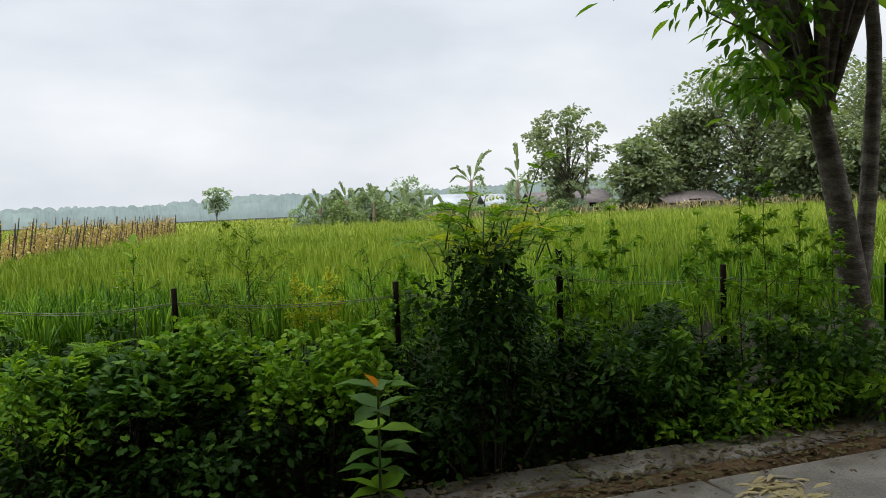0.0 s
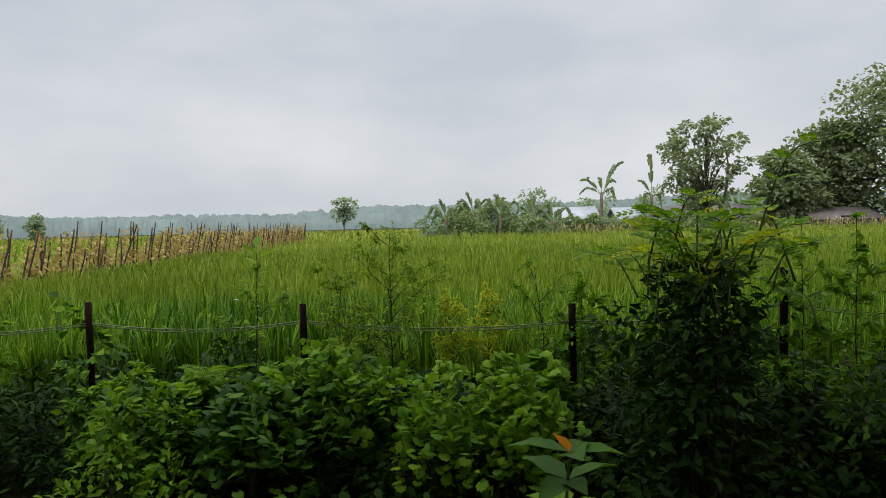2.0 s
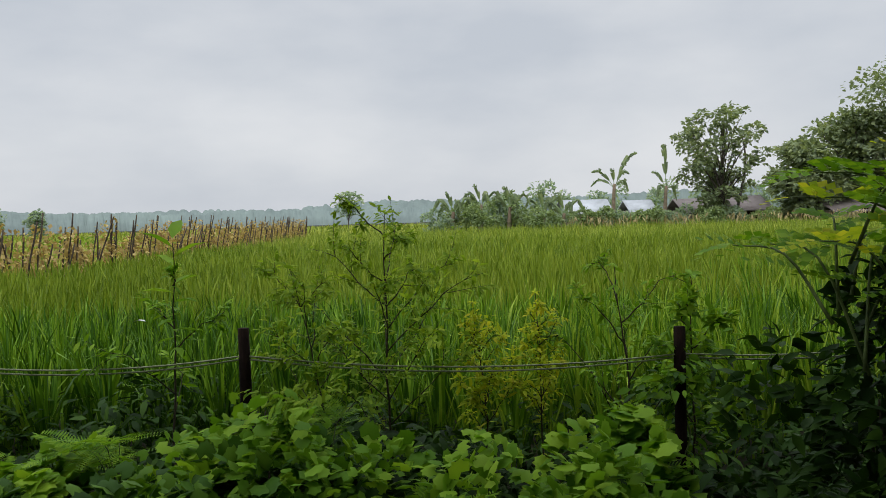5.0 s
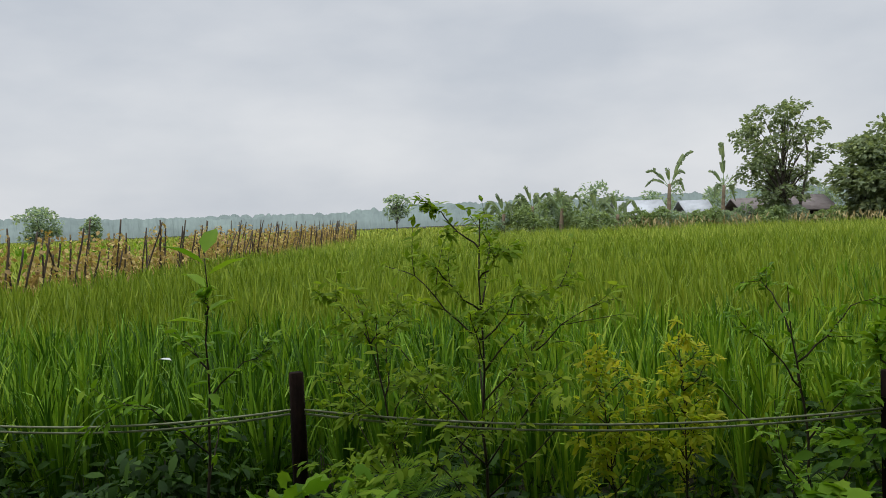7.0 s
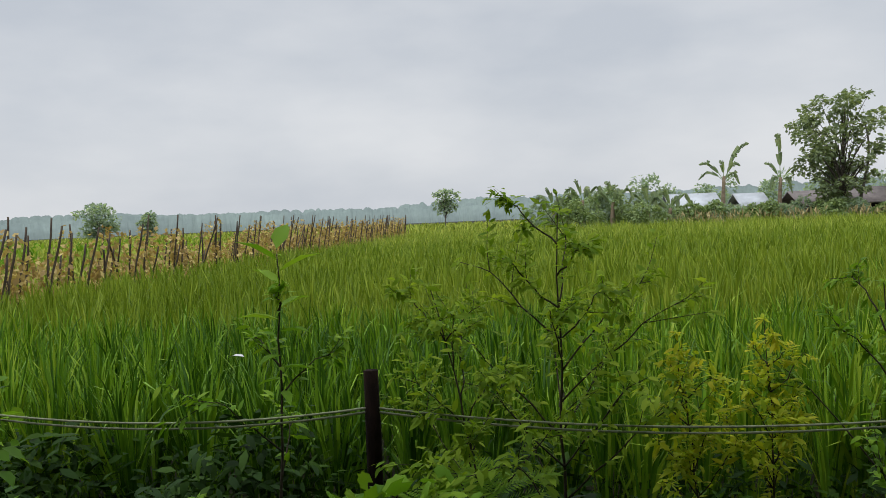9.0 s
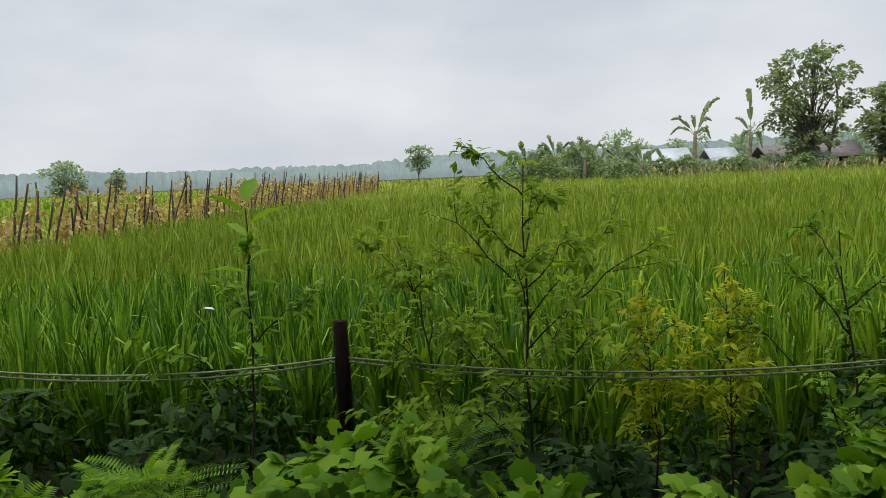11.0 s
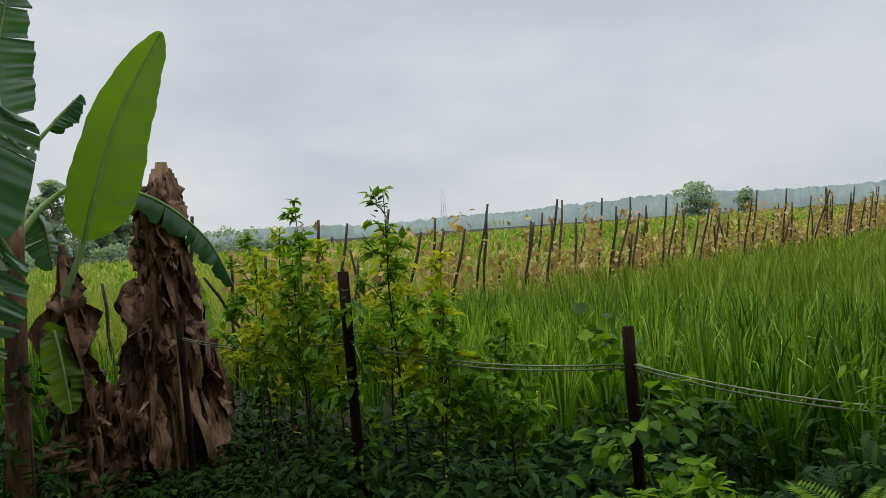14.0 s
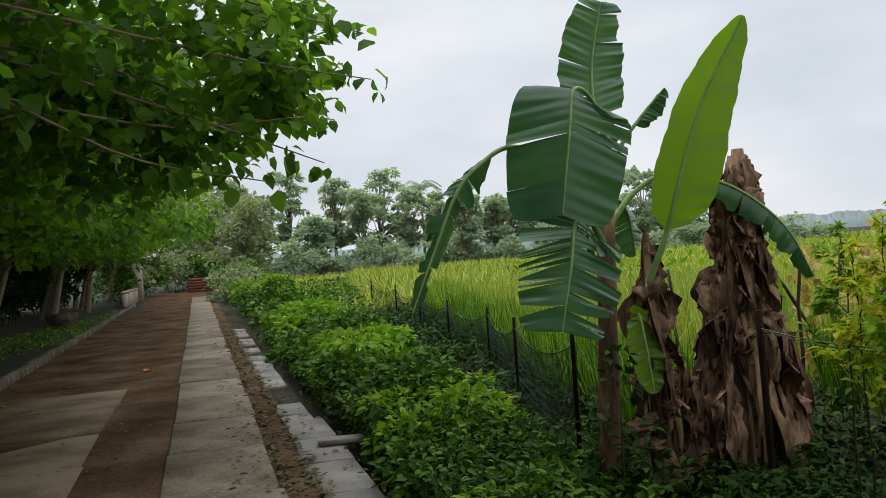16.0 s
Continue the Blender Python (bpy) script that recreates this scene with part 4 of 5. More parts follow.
def dead_stem(x, y, top, lean, r0, r1, strips, seed, label):
    r = np.random.default_rng(seed)
    ob = thing("dead_banana_stem", (x, y, 0.05), label, "banana stump")
    h = top - 0.05
    for k in range(4):
        a = k * 1.6
        o = np.array((math.cos(a), math.sin(a), 0)) * r0 * .45
        p = curve_pts([o + (0, 0, -.1), o * .9 + np.array((lean * .5, 0, h * .5)), o * .25 + np.array((lean, 0, h * (.985 - .018 * k)))], 16)
        part("sheath", tube(p, np.interp(np.linspace(0, 1, 16), (0, .9, 1), (r0 * .6, r1, r1 * .62)) * r.uniform(.88, 1.1, 16), 9), M_DRY, ob)
    for k in range(strips):
        t = r.beta(1.5, 1.3)
        a = r.uniform(math.pi * .85, math.pi * 2.2)
        rad = r0 + (r1 - r0) * t
        o = (lean * t + math.cos(a) * rad * (1.1 + .4 * (1 - t) ** 2), math.sin(a) * rad * 1.1, h * (.2 + .78 * t))
        part("dry_leaf", dry_strip(o, a, r.choice((.16, .24, .34, .6, .95)) * r.uniform(.8, 1.2) * min(1, o[2]), r.choice((.012, .02, .034, .05, .1)), r.uniform(.0, .06 + .14 * (1 - t)), seed * 100 + k), M_DRY, ob)
    return ob


dead_stem(0.02, 4.78, 2.26, 0.13, .18, .062, 170, 1, "dead banana stem wrapped in brown dry leaves")
dead_stem(.24, 4.7, 1.15, .1, .09, .03, 36, 4, "leaning dead banana sheath in brown strips")
dead_stem(-.16, 4.7, 1.2, .04, .1, .035, 40, 5, "dead banana stem stripped to brown sheaths")
dead_stem(-.3, 4.84, 0.9, .03, .09, .03, 30, 2, "short dead banana stem in dry sheaths")
dead_stem(-.5, 4.66, 1.76, -.03, .06, .03, 60, 3, "thin dead banana stem with shrivelled leaves")

# ---- net fence further along ----
net_fence = thing("net_fence", (0, 0, 0.05), "sagging dark green net on thin stakes", "fence")
NET = [(-.95, 4.9, 1.12), (-.75, 7.4, 1.0), (-.5, 10.0, .93), (-.62, 12.6, .9), (-.75, 15.4, .95), (-.95, 18.4, .98), (-1.3, 22, 1.0)]
for k, (x, y, h) in enumerate(NET):
    ob = part("stake", rough_post(h, .016, 40 + k), M_POST, net_fence)
    ob.location = (x, y, 0)
for a, b in zip(NET[:-1], NET[1:]):
    strands = []
    m = 64
    t = np.linspace(0, 1, m)
    line = np.stack([a[0] + (b[0] - a[0]) * t, a[1] + (b[1] - a[1]) * t], -1)
    hi = a[2] + (b[2] - a[2]) * t - .13 * 4 * t * (1 - t) - .1
    for j in range(13):
        z = .02 + (hi - .02) * j / 12
        strands.append(tube(np.stack([line[:, 0], line[:, 1], z], -1), .0022 if j < 12 else .006, 3, False))
    for i in range(m - 1):
        q = [(line[i, 0], line[i, 1], 0.02), (line[i, 0] + .01, line[i, 1], hi[i])]
        strands.append(tube(np.array(q), .002, 3, False))
    part("net", join(strands), M_NET, net_fence)

# ---- plank over the ditch, straw and litter ----
plank = part("plank", box_piece(0.44, 1.6, -.085, .085, 0.045, 0.09, .006), M_CONC)
plank.matrix_world = Matrix.Translation((*on_road(0, 7.55), 0)) @ pose(0, 0, 0, 0, 1, ROAD_ANGLE - 6)
tagged(plank, "pale wooden plank laid across the ditch", "plank")
n = 5200
u, v = RNG.uniform(0.0, .3, n), RNG.uniform(-9, 24, n)
more = RNG.random(n) < .25
u = np.where(more, RNG.uniform(-.35, .75, n), u)
pos = ROAD_O + u[:, None] * ROAD_N + v[:, None] * ROAD_D
at = np.stack([pos[:, 0], pos[:, 1], np.where((u > .22) & (u < .68), .03, .012) + RNG.uniform(0, .012, n)], -1)
az = RNG.uniform(0, 6.28, n)
tagged(part("leaf_litter", scatter(OVATE, at, np.stack([np.cos(az), np.sin(az), RNG.normal(0, .12, n)], -1), RNG.uniform(.03, .09, n), .25), M_LITTER), "fallen leaves and moss along the road edge", "leaf litter", kind="stuff")
n = 1300
u, v = RNG.beta(2, 2, n) * .68 + .02, RNG.uniform(-9, -.5, n)
pos = ROAD_O + u[:, None] * ROAD_N + v[:, None] * ROAD_D
az = RNG.uniform(0, 6.28, n)
at = np.column_stack([pos, np.where(u > .22, .034, .022) + RNG.uniform(0, .02, n)])
tagged(part("leaf_litter", scatter(OVATE, at, np.stack([np.cos(az), np.sin(az), RNG.normal(.05, .2, n)], -1), RNG.uniform(.02, .07, n), .3), M_LITTER), "moss and fallen leaves over the edging slabs", "leaf litter", kind="stuff")
n = 2600
u, v = RNG.uniform(-3.5, .1, n), RNG.uniform(-8, 30, n)
pos = ROAD_O + u[:, None] * ROAD_N + v[:, None] * ROAD_D
az = RNG.uniform(0, 6.28, n)
at = np.column_stack([pos, np.where((u > -.9) | ((u < -1.6) & (u > -3.2) & (v < 11.6)), .024, .0) + RNG.uniform(0, .004, n)])
tagged(part("road_litter", scatter(KITE, at, np.stack([np.cos(az), np.sin(az), RNG.normal(.05, .1, n)], -1), RNG.choice((.012, .018, .025, .05), n), .2), M_LITTER), "bits of leaf and grit scattered on the road", "litter", kind="stuff")
for k, (u, v) in enumerate(((-3.3, 12.5), (-1.5, 15), (-3.45, 11.8))):
    x, y = on_road(u, v)
    ob = part("fallen_leaf", scatter(BROAD, [(x, y, .012)], [(math.cos(k), math.sin(k), .12)], .2, .1), M_ORANGE if k < 2 else M_STRAW)
    tagged(ob, "large fallen leaf lying on the road", "leaf", "fallen leaves")
strip = np.stack([np.repeat(np.linspace(-14, 40, 180), 4), np.tile((-.02, .1, .2, .3), 180)], -1)
pos = ROAD_O + strip[:, 1:] * ROAD_N + strip[:, :1] * ROAD_D
zz = np.tile((-.02, .018, .02, -.01), 180) + RNG.normal(0, .006, 720)
i, j = np.meshgrid(np.arange(179), np.arange(3), indexing="ij")
tagged(part("verge_soil", (np.column_stack([pos, zz]), [np.stack([i * 4 + j, i * 4 + j + 1, (i + 1) * 4 + j + 1, (i + 1) * 4 + j], -1).reshape(-1, 4)]), M_DIRT, smooth=True), "strip of damp soil between slabs and edging", "soil", kind="structure")
x, y = on_road(-.4, -3.6)
at = np.array((x, y, .02)) + RNG.normal(0, 1, (160, 3)) * (.14, .1, .01)
straw = part("straw", scatter(SLIM, at, RNG.normal(0, 1, (160, 3)) * (1, 1, .15), .16, .3), M_STRAW)
tagged(straw, "small heap of pale straw on the concrete", "straw", kind="stuff")
wrap = part("plastic_scrap", scatter(BROAD, [(0.16, .41, 1.3)], [(0, 1, .2)], .05, .2), M_WHITE)
tagged(wrap, "small white plastic scrap caught on a weed", "litter")

# ---- trees along the road ----
rt = tree("roadside_tree", 0.0, -5.55, 6.8, (3.1, 2.8), 30, 3800, 0.23, M_TEAK, "grey-barked tree with a forked trunk beside the fence", 0.155, LANCE, (-0.4, 1.2), 0.56, seed=2, line=[(0, 0, -.3), (0, .07, .9), (0, .2, 1.8), (-.02, .46, 2.9), (-.15, .9, 4.4), (-.3, 1.3, 5.6)])
part("side_trunk", tube(curve_pts([(.0, .08, 1.0), (.05, -.04, 1.6), (.08, -.14, 2.4), (.1, -.2, 3.4), (.2, -.1, 4.8)], 12), np.linspace(.085, .05, 12), 9), M_BARK, rt, smooth=True)
lowb = thing("hanging_branch", (0.0, -5.3, 2.4), "leafy branch hanging from the roadside tree", "branch")
for (e, sz) in (((-.35, 1.05, .25), 1), ((-.3, .85, .0), 1), ((.1, .7, .15), 1), ((-.2, 1.25, .8), 1), ((-.5, .9, .85), 1)):
    p = curve_pts([(0, 0, .1), (e[0] * .5, e[1] * .5, e[2] * .5 + .15), e], 8)
    part("twig", tube(p, np.linspace(.018, .005, 8), 5), M_BARK, lowb)
    part("foliage", foliage([p[-1], p[5], p[4]], [(.3, .32, .2)] * 3, 90, .17, BLADE, .7), M_TEAK, lowb)

x, y = on_road(-5.2, 7.2)
tk = tree("roadside_tree", x, y, 7.4, (3.6, 3.2), 80, 6500, 0.2, M_TEAK, "broad-leaved tree overhanging the road", 0.17, BROAD, (2.9, 0), 0.3, M_PALE, seed=99)
for (ex, ey, ez) in ((-1.95, 7.05, 3.25), (-2.42, 7.0, 2.95), (-2.4, 7.1, 2.55), (-2.0, 7.2, 3.7), (-2.9, 6.9, 2.4), (-2.6, 7.3, 3.4), (-3.0, 7.4, 2.8), (-2.3, 7.5, 4.1)):
    q = np.array((ex - x, ey - y, ez - float(land(x, y))))
    o = np.array((1.2, RNG.uniform(-.5, .8), RNG.uniform(3.2, 4.6)))
    p = curve_pts([o, o * .6 + q * .4 + RNG.normal(0, .16, 3), o * .25 + q * .75 + RNG.normal(0, .14, 3), q], 14)
    part("branch", tube(p, np.linspace(.022, .005, 14), 5), M_PALE, tk)
    k = np.repeat(np.arange(4, 14), 6)
    part("foliage", scatter(BROAD, p[k] + RNG.normal(0, .07, (len(k), 3)), RNG.normal(0, 1, (len(k), 3)) - (0, 0, .9), RNG.uniform(.1, .21, len(k)), .4), M_TEAK, tk)
# the row goes on behind the walker: unseen trees added to shade the verge
clumps = np.column_stack([RNG.uniform(-5.6, -2.7, 40), RNG.uniform(6.8, 10.5, 40), RNG.uniform(2.3, 4.6, 40)])
clumps[:, 2] = np.maximum(clumps[:, 2], 2.2 + (clumps[:, 0] + 5.6) * .38)
part("low_foliage", foliage(clumps - np.array((x, y, float(land(x, y)))), np.tile((.55, .55, .4), (40, 1)), 4200, .17, BROAD, .5, hollow=.1), M_TEAK, tk)
for i, v in enumerate((-5.2, -1.4, 2.4)):
    x, y = on_road(-6.6 - .5 * (i % 2), v)
    tree("roadside_tree", x, y, 9.0 + i % 3, (4.6, 3.4), 44, 5200, 0.42, M_TEAK, "unseen broad-leaved tree added to shade road and verge", 0.2, KITE, (2.6, 0), 0.42, M_PALE, seed=180 + i)
for i in range(13):
    x, y = on_road(-5.3 - 0.9 * (i % 3) * .7, 11 + 3.1 * i)
    tree("roadside_tree", x, y, 6.8 + (i % 3) * .8, (3.0, 2.8), 46, 3600, 0.22 + .008 * i, M_TEAK, "broad-leaved tree leaning over the village road", 0.15, BROAD if i < 3 else KITE, (2.3 - .09 * i, 0), 0.24 if i < 2 else .33, M_PALE, seed=80 + i)
for i, ob in enumerate([o for o in bpy.data.objects if o.name.startswith("roadside_tree") and o["label"].startswith("broad-leaved tree leaning")][:9]):
    m = 44
    c = np.column_stack([RNG.uniform(.2, 5.0 + .6 * (i % 3), m), RNG.uniform(-1.9, 1.9, m), np.zeros(m)])
    c[:, 2] = 1.9 + (.24 if i < 2 else .12) * c[:, 0] + RNG.random(m) ** 1.3 * 2.6
    part("low_foliage", foliage(c, np.tile((.5, .6, .42), (m, 1)), 1700, .21, BROAD if i < 3 else KITE, .6, hollow=.1), M_TEAK, ob)
# back row closes off the sky; its gloom is put into the leaf colour
for i in range(11):
    x, y = on_road(-8.6 - .8 * (i % 2), 5.5 + 3.6 * i)
    tree("hedgerow_tree", x, y, 7.6 + i % 3, (2.6, 2.6), 40, 3400, .3, M_SHADEBUSH, "dense shade-dark tree behind the roadside row", .15, KITE, low=.08, seed=220 + i)
# added out of view to cut low sky light from behind the walker
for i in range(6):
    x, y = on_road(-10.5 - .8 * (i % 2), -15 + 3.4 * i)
    tree("hedgerow_tree", x, y, 6.5 + i % 3, (2.2, 2.4), 40, 2600, .34, M_SHADEBUSH, "unseen dense tree added behind the verge to block light", .15, KITE, low=.06, seed=260 + i)
# shrubs in the near-black leaf paint the darkness behind the trunks
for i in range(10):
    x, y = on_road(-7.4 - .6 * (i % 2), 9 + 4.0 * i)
    bush("bush", x, y, 1.6, 2.4, 3.2, 2400, .24, M_SHADEBUSH, "shrub behind the roadside trees, coloured as in shade", KITE, seed=140 + i)
x, y = on_road(-4.2, 22)
cover("undergrowth", x - 2, x + .3, 12, 40, .25, .2, 5000, .13, M_WEED, SLIM, "grassy weeds behind the kerb", seed=9)

# garden wall, gate pillar, pot
wall = thing("garden_wall", (*on_road(-4.0, 42), 0), "low weathered plaster wall by the road", "wall")
wall.rotation_euler = (0, 0, radians(ROAD_ANGLE))
for k in range(4):
    o = part("panel", box_piece(-.1, .1, k * 2.2, k * 2.2 + 2.1, -.1, .75, .03), M_PLASTER, wall)
    part("coping", box_piece(-.14, .14, k * 2.2 - .02, k * 2.2 + 2.12, .75, .82, .02), M_PLASTER, wall)
pillar = thing("gate_pillar", (*on_road(-3.95, 52), 0), "ochre plastered gate pillar with a cap", "pillar")
part("shaft", box_piece(-.25, .25, -.25, .25, -.1, 2.4, .03), M_PLASTER, pillar)
part("cap", box_piece(-.36, .36, -.36, .36, 2.4, 2.54, .04), M_TILE, pillar)
pot = thing("planter_pot", (*on_road(-4.8, 29), .05), "round grey concrete planter pot", "pot")
z = np.array((0, .05, .3, .48, .5, .44)); r = np.array((.3, .34, .46, .5, .46, .4))
part("bowl", tube(np.stack([0 * z, 0 * z, z], -1), r, 16), M_KERB, pot, smooth=True)
gate = thing("brick_wall", (*on_road(-.3, 62), 0), "low red brick wall closing the end of the road", "wall")
for k in range(5):
    part("course", box_piece(-.9, .9, -.15, .15, k * .2, k * .2 + .19, .02), M_BRICK, gate)

# ---- far side of the paddy ----


def far_banana(x, y, stem, leaves, label, seed=0):
    """A banana plant: leaves are (sideways, forwards, up, droop, half width), from the stem's top."""
    ob = thing("banana_plant", (x, y, float(land(x, y))), label, "banana plant")
    part("pseudostem", tube(curve_pts([(0, 0, -.1), (.03, .08, stem * .5), (0, 0, stem)], 8), np.linspace(.17, .1, 8), 8), M_PALE, ob)
    for k, (sd, fw, up, droop, w) in enumerate(leaves):
        e = np.array((fw, sd, up), float)
        banana_leaf(ob, [(0, 0, stem - .3), tuple(e * (.35, .35, .5) + (0, 0, stem)), tuple(e * (.7, .7, .9) + (0, 0, stem)), tuple(e + (0, 0, stem - droop))], w, (-.9, .1, .4), M_FIELD, .22, 8, .4, seed * 10 + k, .3, n=41)
    return ob


far_banana(50, -13.2, 3.4, [(-1.6, .2, 2.1, .1, .2), (1.5, 0, 1.0, .2, .17), (1.5, .3, .35, .5, .16), (-.9, -.4, .9, .3, .18), (.3, -.5, 1.0, .2, .16), (-1.0, .2, .2, .7, .18)], "banana plant with ragged leaves at the paddy's far edge", 3)
far_banana(50, -16.6, 3.2, [(.15, 0, 2.7, 0, .24), (.9, .2, 1.0, .1, .14), (-1.5, .2, .8, .3, .16), (.7, -.3, .0, .8, .18), (-.8, .3, -.1, .9, .18)], "tall banana plant with one upright spear leaf", 4)
for k, (y, st) in enumerate(((-2.6, 1.9), (-4.4, 2.3), (-6.2, 2.1), (-8.4, 1.8), (-9.6, 1.6))):
    far_banana(48.4 + .5 * (k % 2), y, st, [(-1.3, .2, .9, .8, .19), (1.3, .1, .8, .8, .19), (.5, -.4, 1.3, .2, .17), (-.4, -.4, .7, .9, .2), (1.0, .4, .3, .9, .19)], "low banana plant among far shrubs", 5 + k)
far_banana(50, -42.5, 2.4, [(-1.5, .2, 1.4, .4, .25), (1.5, 0, 1.4, .4, .25), (.4, -.4, 1.8, .1, .22), (-.6, .3, .9, .7, .25)], "banana plant in front of village trees", 12)
ft = tree("field_tree", 50, -20.35, 8.4, (3.3, 3.3), 60, 5200, 0.25, M_FIELD, "leafy tree with gaps in its crown at the paddy's edge", 0.15, BROAD, low=0.16, seed=4, puff=.55)
part("side_trunk", tube(curve_pts([(.2, -.5, -.2), (.1, -1.1, 2.2), (0, -1.5, 4.6), (.1, -1.3, 6.6)], 12), np.linspace(.13, .04, 12), 8), M_BARK, ft, smooth=True)
for i, (x, y, h, r) in enumerate(((54, -27.8, 6.2, 2.6), (56, -32.5, 8.6, 3.4), (55, -37.5, 12.8, 5.2), (58, -43, 13.5, 5.5), (49, -39, 8, 3.4), (48, -44.5, 7, 3.2), (52, -49, 12, 5), (60, -54, 13, 6))):
    tree("field_tree", x, y, h, (r, r), 60, 7500, 0.42, M_FIELD, "dense green tree at the edge of the village", 0.25, KITE, puff=1.05, low=0.06, seed=20 + i)
for i in range(17):
    y = -1.8 - 1.25 * i
    bush("shrub", 48.5 + 1.5 * math.sin(i * 2.3), y, 1.1, 1.2, (2.4 + .9 * abs(math.sin(i * 1.9)) if i < 6 else 2.2), 1500, .2, M_TREE if i % 3 else M_FARTREE, "green shrub at the paddy's far edge", KITE, 10, category="shrub", seed=160 + i)


def house(x, y, w, d, eave, ridge, roof, label, wallm=None):
    ob = thing("village_house", (x, y, 0), label, "house")
    part("wall", box_piece(-d / 2 + .3, d / 2 - .3, -w / 2 + .3, w / 2 - .3, 0, eave, .02), wallm or M_PLASTER, ob)
    for s in (-1, 1):
        v = np.array([(s * d / 2, -w / 2, eave - .1), (s * d / 2, w / 2, eave - .1), (0, w / 2, ridge), (0, -w / 2, ridge)])
        v = np.concatenate([v, v - (0, 0, .08)])
        part("roof", (v, [np.array([(0, 1, 2, 3), (7, 6, 5, 4), (0, 4, 5, 1), (1, 5, 6, 2), (2, 6, 7, 3), (3, 7, 4, 0)])]), roof, ob)
    part("window", box_piece(-d / 2 + .27, -d / 2 + .33, -.5, .5, .7, 1.5, .01), M_POST, ob)
    return ob


house(53.5, -11.8, 3.4, 4.5, 1.75, 2.62, M_ZINC, "low shed with a pale zinc roof")
house(54, -15.7, 2.0, 4, 1.75, 2.5, M_ZINC, "small zinc-roofed shed behind banana plants")
house(54.5, -19.7, 2.6, 5, 1.6, 2.5, M_TILE, "village house with a brown tiled roof")
house(55, -23.4, 3.0, 5, 1.7, 2.6, M_TILE, "brown-roofed house behind the field tree")
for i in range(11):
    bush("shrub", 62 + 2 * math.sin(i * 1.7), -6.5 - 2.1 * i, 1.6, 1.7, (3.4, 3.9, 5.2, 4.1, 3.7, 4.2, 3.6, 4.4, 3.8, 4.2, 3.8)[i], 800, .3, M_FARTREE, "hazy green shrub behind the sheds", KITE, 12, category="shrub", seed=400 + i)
house(53, -30.5, 5, 5, 1.4, 2.1, M_TILE, "brown-roofed house under the village trees")
v_at = np.stack([RNG.uniform(46.2, 47.4, 2600), RNG.uniform(-46, -9.5, 2600), RNG.uniform(.3, 1.2, 2600)], -1)
tagged(part("dry_hedge", scatter(SLIM, v_at, RNG.normal(0, .3, (2600, 3)) + (0, 0, 1), RNG.uniform(.2, .45, 2600), .5), M_STRAW), "strip of dry brown stalks at the paddy's edge", "hedge", kind="stuff")

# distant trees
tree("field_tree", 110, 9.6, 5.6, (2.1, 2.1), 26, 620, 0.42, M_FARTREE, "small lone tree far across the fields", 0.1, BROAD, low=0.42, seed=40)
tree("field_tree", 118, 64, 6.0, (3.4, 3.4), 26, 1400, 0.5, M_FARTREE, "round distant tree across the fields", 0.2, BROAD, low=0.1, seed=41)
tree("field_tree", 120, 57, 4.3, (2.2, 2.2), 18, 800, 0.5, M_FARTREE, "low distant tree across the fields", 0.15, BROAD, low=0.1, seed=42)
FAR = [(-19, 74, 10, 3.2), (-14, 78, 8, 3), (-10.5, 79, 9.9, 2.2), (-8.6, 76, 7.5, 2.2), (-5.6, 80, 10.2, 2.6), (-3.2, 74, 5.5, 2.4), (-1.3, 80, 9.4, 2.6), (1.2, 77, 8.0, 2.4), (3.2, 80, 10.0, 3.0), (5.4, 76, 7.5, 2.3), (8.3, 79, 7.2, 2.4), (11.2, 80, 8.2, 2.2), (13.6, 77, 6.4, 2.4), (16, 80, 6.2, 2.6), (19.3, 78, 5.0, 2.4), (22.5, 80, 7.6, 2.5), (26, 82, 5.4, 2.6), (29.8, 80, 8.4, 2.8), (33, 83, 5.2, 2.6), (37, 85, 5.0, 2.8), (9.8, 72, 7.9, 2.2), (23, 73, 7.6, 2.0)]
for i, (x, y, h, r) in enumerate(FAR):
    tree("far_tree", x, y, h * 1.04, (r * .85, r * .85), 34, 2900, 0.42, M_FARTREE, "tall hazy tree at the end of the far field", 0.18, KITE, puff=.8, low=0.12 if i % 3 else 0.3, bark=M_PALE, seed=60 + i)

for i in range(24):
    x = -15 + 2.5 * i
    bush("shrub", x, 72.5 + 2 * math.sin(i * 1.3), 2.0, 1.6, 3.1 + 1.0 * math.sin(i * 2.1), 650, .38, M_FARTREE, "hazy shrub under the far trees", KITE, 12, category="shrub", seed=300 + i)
for i, (u, v, h) in enumerate(((-4.6, 50, 3.2), (-4.5, 55, 3.4), (-4.2, 60, 3.2), (1.6, 44, 1.8), (2.0, 50, 2.2), (1.8, 56, 2.6), (2.4, 63, 3.0), (-2.2, 66, 3.4), (0.2, 67, 3.2), (-6, 64, 4))):
    x, y = on_road(u, v)
    bush("shrub", x, y, 1.5, 2.4, h, 900, .3, M_FIELD if i % 2 else M_BUSH, "leafy shrub at the end of the road", KITE, 14, category="shrub", seed=330 + i)
for i, (u, v, h) in enumerate(((-5.5, 53, 8), (-5, 59, 8.5), (2.8, 60, 7), (-3, 70, 8), (1, 72, 9))):
    x, y = on_road(u, v)
    tree("roadside_tree", x, y, h, (2.8, 2.8), 40, 3600, .36, M_FIELD, "leafy tree where the road ends", .16, KITE, low=.12, bark=M_PALE, seed=350 + i)


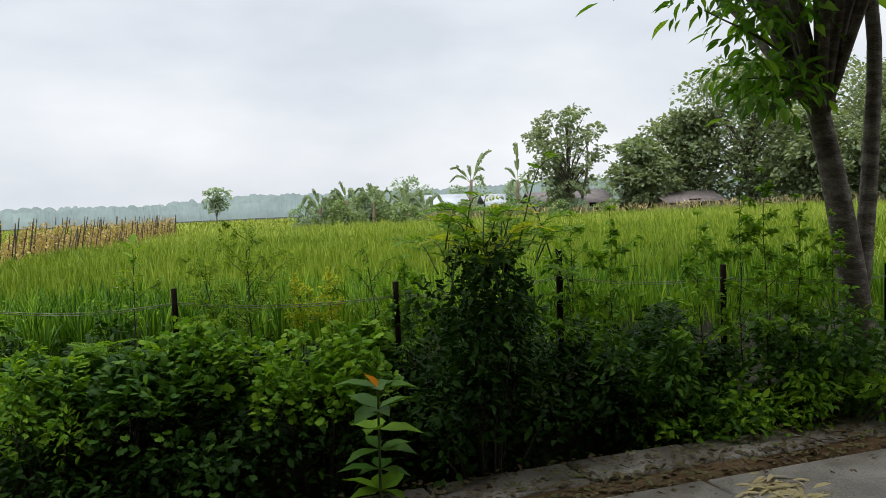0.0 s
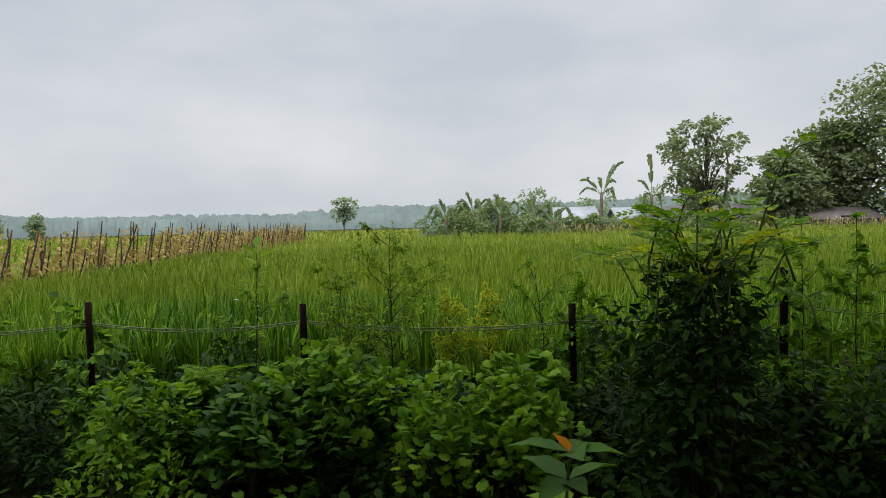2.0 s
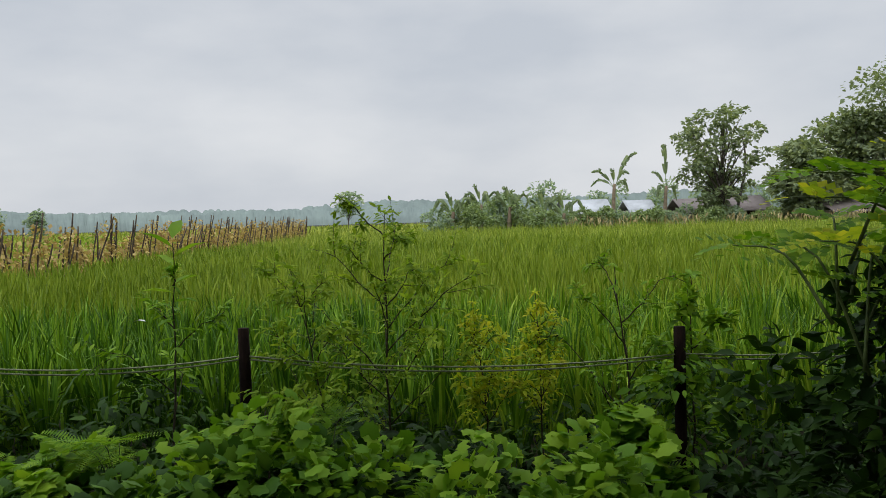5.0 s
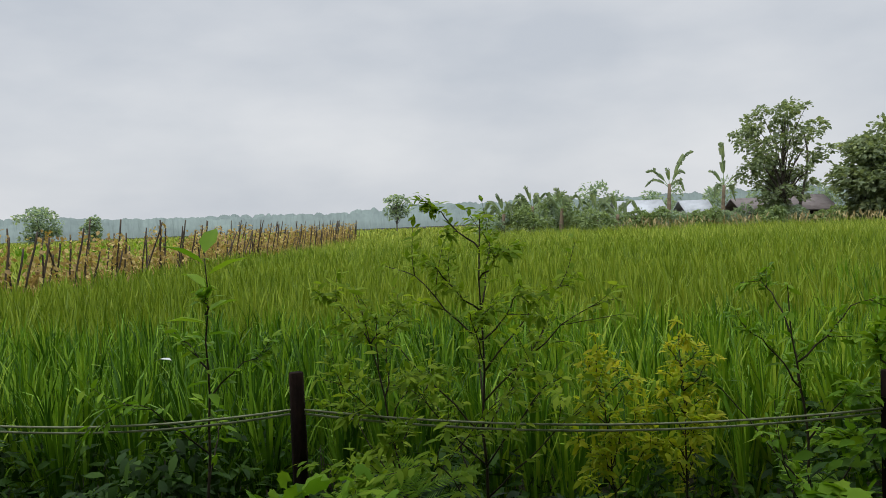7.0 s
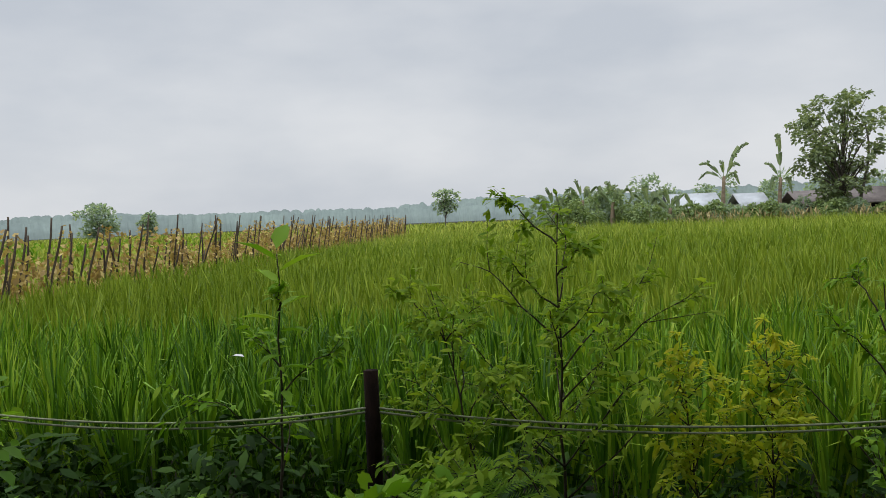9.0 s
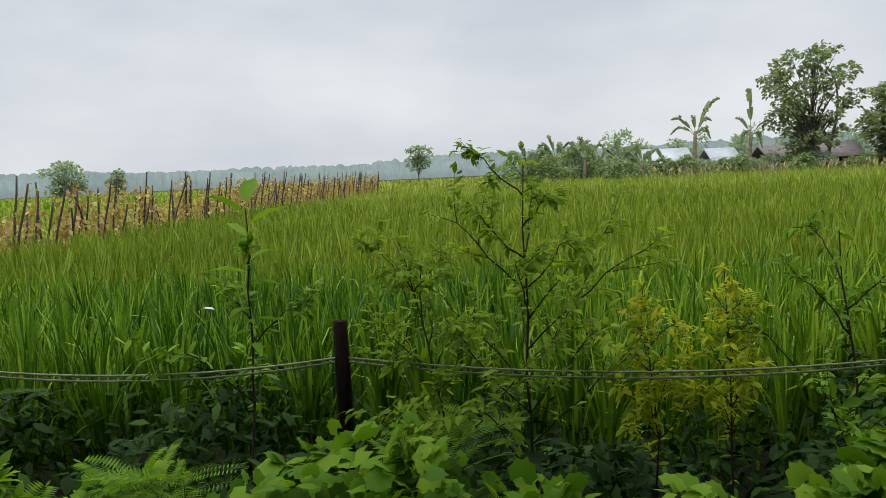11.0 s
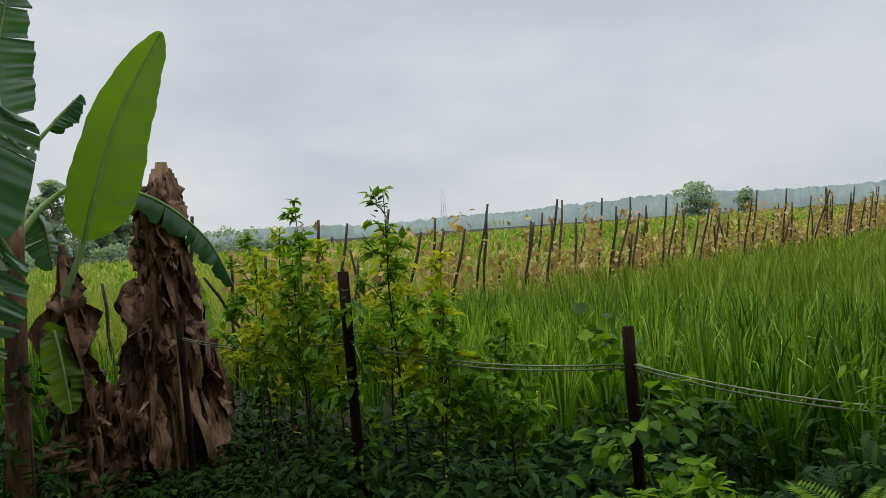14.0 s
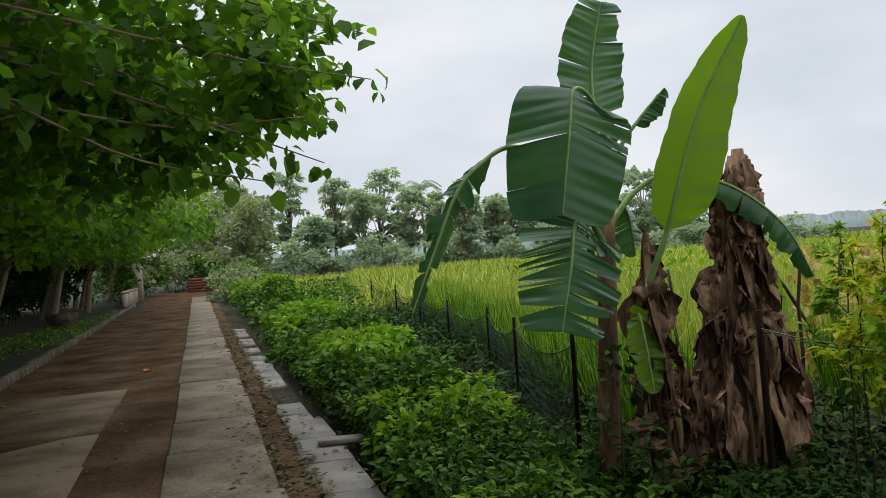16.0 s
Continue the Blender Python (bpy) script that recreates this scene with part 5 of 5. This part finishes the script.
def palm(x, y, h, seed):
    r = np.random.default_rng(seed)
    ob = thing("coconut_palm", (x, y, 0), "slender coconut palm above the far trees", "palm")
    part("trunk", tube([(0, 0, -.2), (.15, .1, h * .5), (0, .1, h)], [.16, .12, .1], 8), M_PALE, ob)
    for k in range(16):
        a, e = k * 2.4, r.uniform(-.35, 1)
        c = np.array((math.cos(a), math.sin(a), 0))
        p = curve_pts([(0, .1, h), tuple(c * 1.1 + (0, .1, h + .75 * e + .2)), tuple(c * 2.1 + (0, .1, h - .5 + 1.0 * e))], 13)
        k2 = np.repeat(np.arange(1, 13), 2)
        s = np.tile((-1., 1.), 12)[:, None]
        side = np.array((-c[1], c[0], 0)) * s
        fr = scatter(SLIM, p[k2], side + c * .5 - (0, 0, .55), .6, .1)
        part("frond", join([fr, tube(p, .025, 4)]), M_FARTREE, ob)


palm(7.6, 84, 8.4, 1)
palm(26.5, 78, 7.8, 2)

# radio mast on the horizon
mast = thing("radio_mast", (607, 615, 0), "thin lattice radio mast in a haze-pale colour", "mast")
# steel paled towards the sky, so its haze is colour only
M_MAST = rough_material("haze_pale_steel", [(0.5, 0.52, 0.55), (0.6, 0.62, 0.64)], 3, 0.6, 0.1)
for sx, sy in ((-1, -1), (1, -1), (1, 1), (-1, 1)):
    part("leg", tube([(sx * 2.2, sy * 2.2, -1), (sx * .7, sy * .7, 49)], [.28, .2], 5), M_MAST, mast)
for k in range(12):
    w = 2.2 - 1.5 * k / 12
    part("brace", tube([(-w, -w, k * 4), (w, w, k * 4 + 4)], .14, 4), M_MAST, mast)

# ---- bean stakes and plants ----
stake_mesh = np_mesh("bean_stake", *tube([(0, 0, -.3), (.012, .0, .5), (-.012, .01, 1.1), (.01, 0, 1.5), (0.0, 0, 1.8)], [.017, .018, .0165, .016, .014], 7), M_BAMBOO)
rs = random.Random(5)
xx = 0.9
while xx < 46:
    for row in range(2):
        ob = new("bean_stake", stake_mesh)
        px, py = xx + rs.uniform(-.18, .18), 6.3 + row * 0.75 + rs.uniform(-.12, .12)
        slant = rs.random() < .13
        ob.matrix_world = pose(px, py, float(land(px, py)), rs.gauss(6, 4), rs.choice((-38, 34)) if slant else rs.gauss(4, 5), 0)
        ob.scale = (1, 1, rs.choice((.72, .8, .88, .95, 1.03)))
        tagged(ob, "thin dark bamboo stake slanting in the bean row" if slant else "thin dark bamboo stake for climbing beans", "stake", "bean stakes")
    xx += rs.uniform(0.3, 0.52)
n = 25000
row = RNG.integers(0, 2, n)
col = RNG.integers(0, 112, n)
tall = 0.85 + .7 * RNG.random((2, 112))
hold = RNG.random((2, 112)) < .85
at = np.stack([2.0 + .395 * col + .12 * np.sin(col * 7.7) + RNG.normal(0, .075, n), 6.3 + .75 * row + RNG.normal(0, .08, n), 0.35 + RNG.beta(1.5, 1.5, n) * tall[row, col]], -1)[hold[row, col]]
fv = scatter(KITE, at, RNG.normal(0, 1, at.shape) - (0, 0, .9), RNG.uniform(.05, .14, len(at)))
tagged(part("bean_plants", fv, M_DRYLEAF), "withered yellow-brown bean plants along the stakes", "bean plants", kind="stuff")
n = 1100
at = np.stack([RNG.uniform(4, 44, n), RNG.uniform(12, 34, n), RNG.uniform(.85, 1.15, n)], -1)
tagged(part("crop_tops", scatter(OVATE, at, RNG.normal(0, .4, (n, 3)) + (0, 0, .6), RNG.uniform(.1, .3, n)), M_WEED), "leafy young crop plants dotted over the far field", "crop", kind="stuff")

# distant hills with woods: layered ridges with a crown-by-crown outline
# the pale blue-green is woodland with distance haze painted in
M_HILL = rough_material("haze_tinted_woods", [(0.185, 0.23, 0.222), (0.225, 0.278, 0.265), (0.262, 0.325, 0.302)], 0.05, 0.95, 0.0, 0.5, spec=0.05)
ridge = []
for k, (dist, h0, amp, a0, a1) in enumerate(((620, 9.0, 3.0, -70, 115), (430, 6.4, 1.8, -70, 115), (300, 3.4, .9, -60, 100))):
    a = np.radians(np.arange(a0, a1, .055))
    hh = h0 + amp * (np.sin(a * 9 + 2 + k) + 0.6 * np.sin(a * 23 + 2 * k) + .5 * np.sin(a * 5 - k))
    crown = np.zeros(len(a))
    for c in RNG.uniform(a[0], a[-1], 900):
        w = RNG.uniform(1.6, 4.5) / dist
        near = np.abs(a - c) < w
        crown[near] = np.maximum(crown[near], RNG.uniform(.5, 1.0) * 3.8 * np.sqrt(1 - ((a[near] - c) / w) ** 2))
    fall = np.interp(np.degrees(a), (-20, 10, 40, 65), (1.15, 1, .72, .6))
    hh = np.maximum(hh, 2) * fall + crown * np.maximum(fall, .8) + RNG.uniform(0, .35, len(a))
    pos = np.stack([dist * np.cos(a), dist * np.sin(a), np.zeros(len(a))], -1)
    m = len(a)
    rows = [pos - (0, 0, 4)] + [pos * (1 + .02 * f) + np.stack([0 * a, 0 * a, hh * f + RNG.normal(0, .25, m) * (f < 1)], -1) for f in (.3, .6, .85, 1)]
    i, j = np.meshgrid(np.arange(4), np.arange(m - 1), indexing="ij")
    ridge.append((np.concatenate(rows), [np.stack([i * m + j, i * m + j + 1, (i + 1) * m + j + 1, (i + 1) * m + j], -1).reshape(-1, 4)]))
tagged(part("backdrop", join(ridge), M_HILL, smooth=True), "wooded hills on the horizon, haze-tinted blue-green", "backdrop", kind="structure")
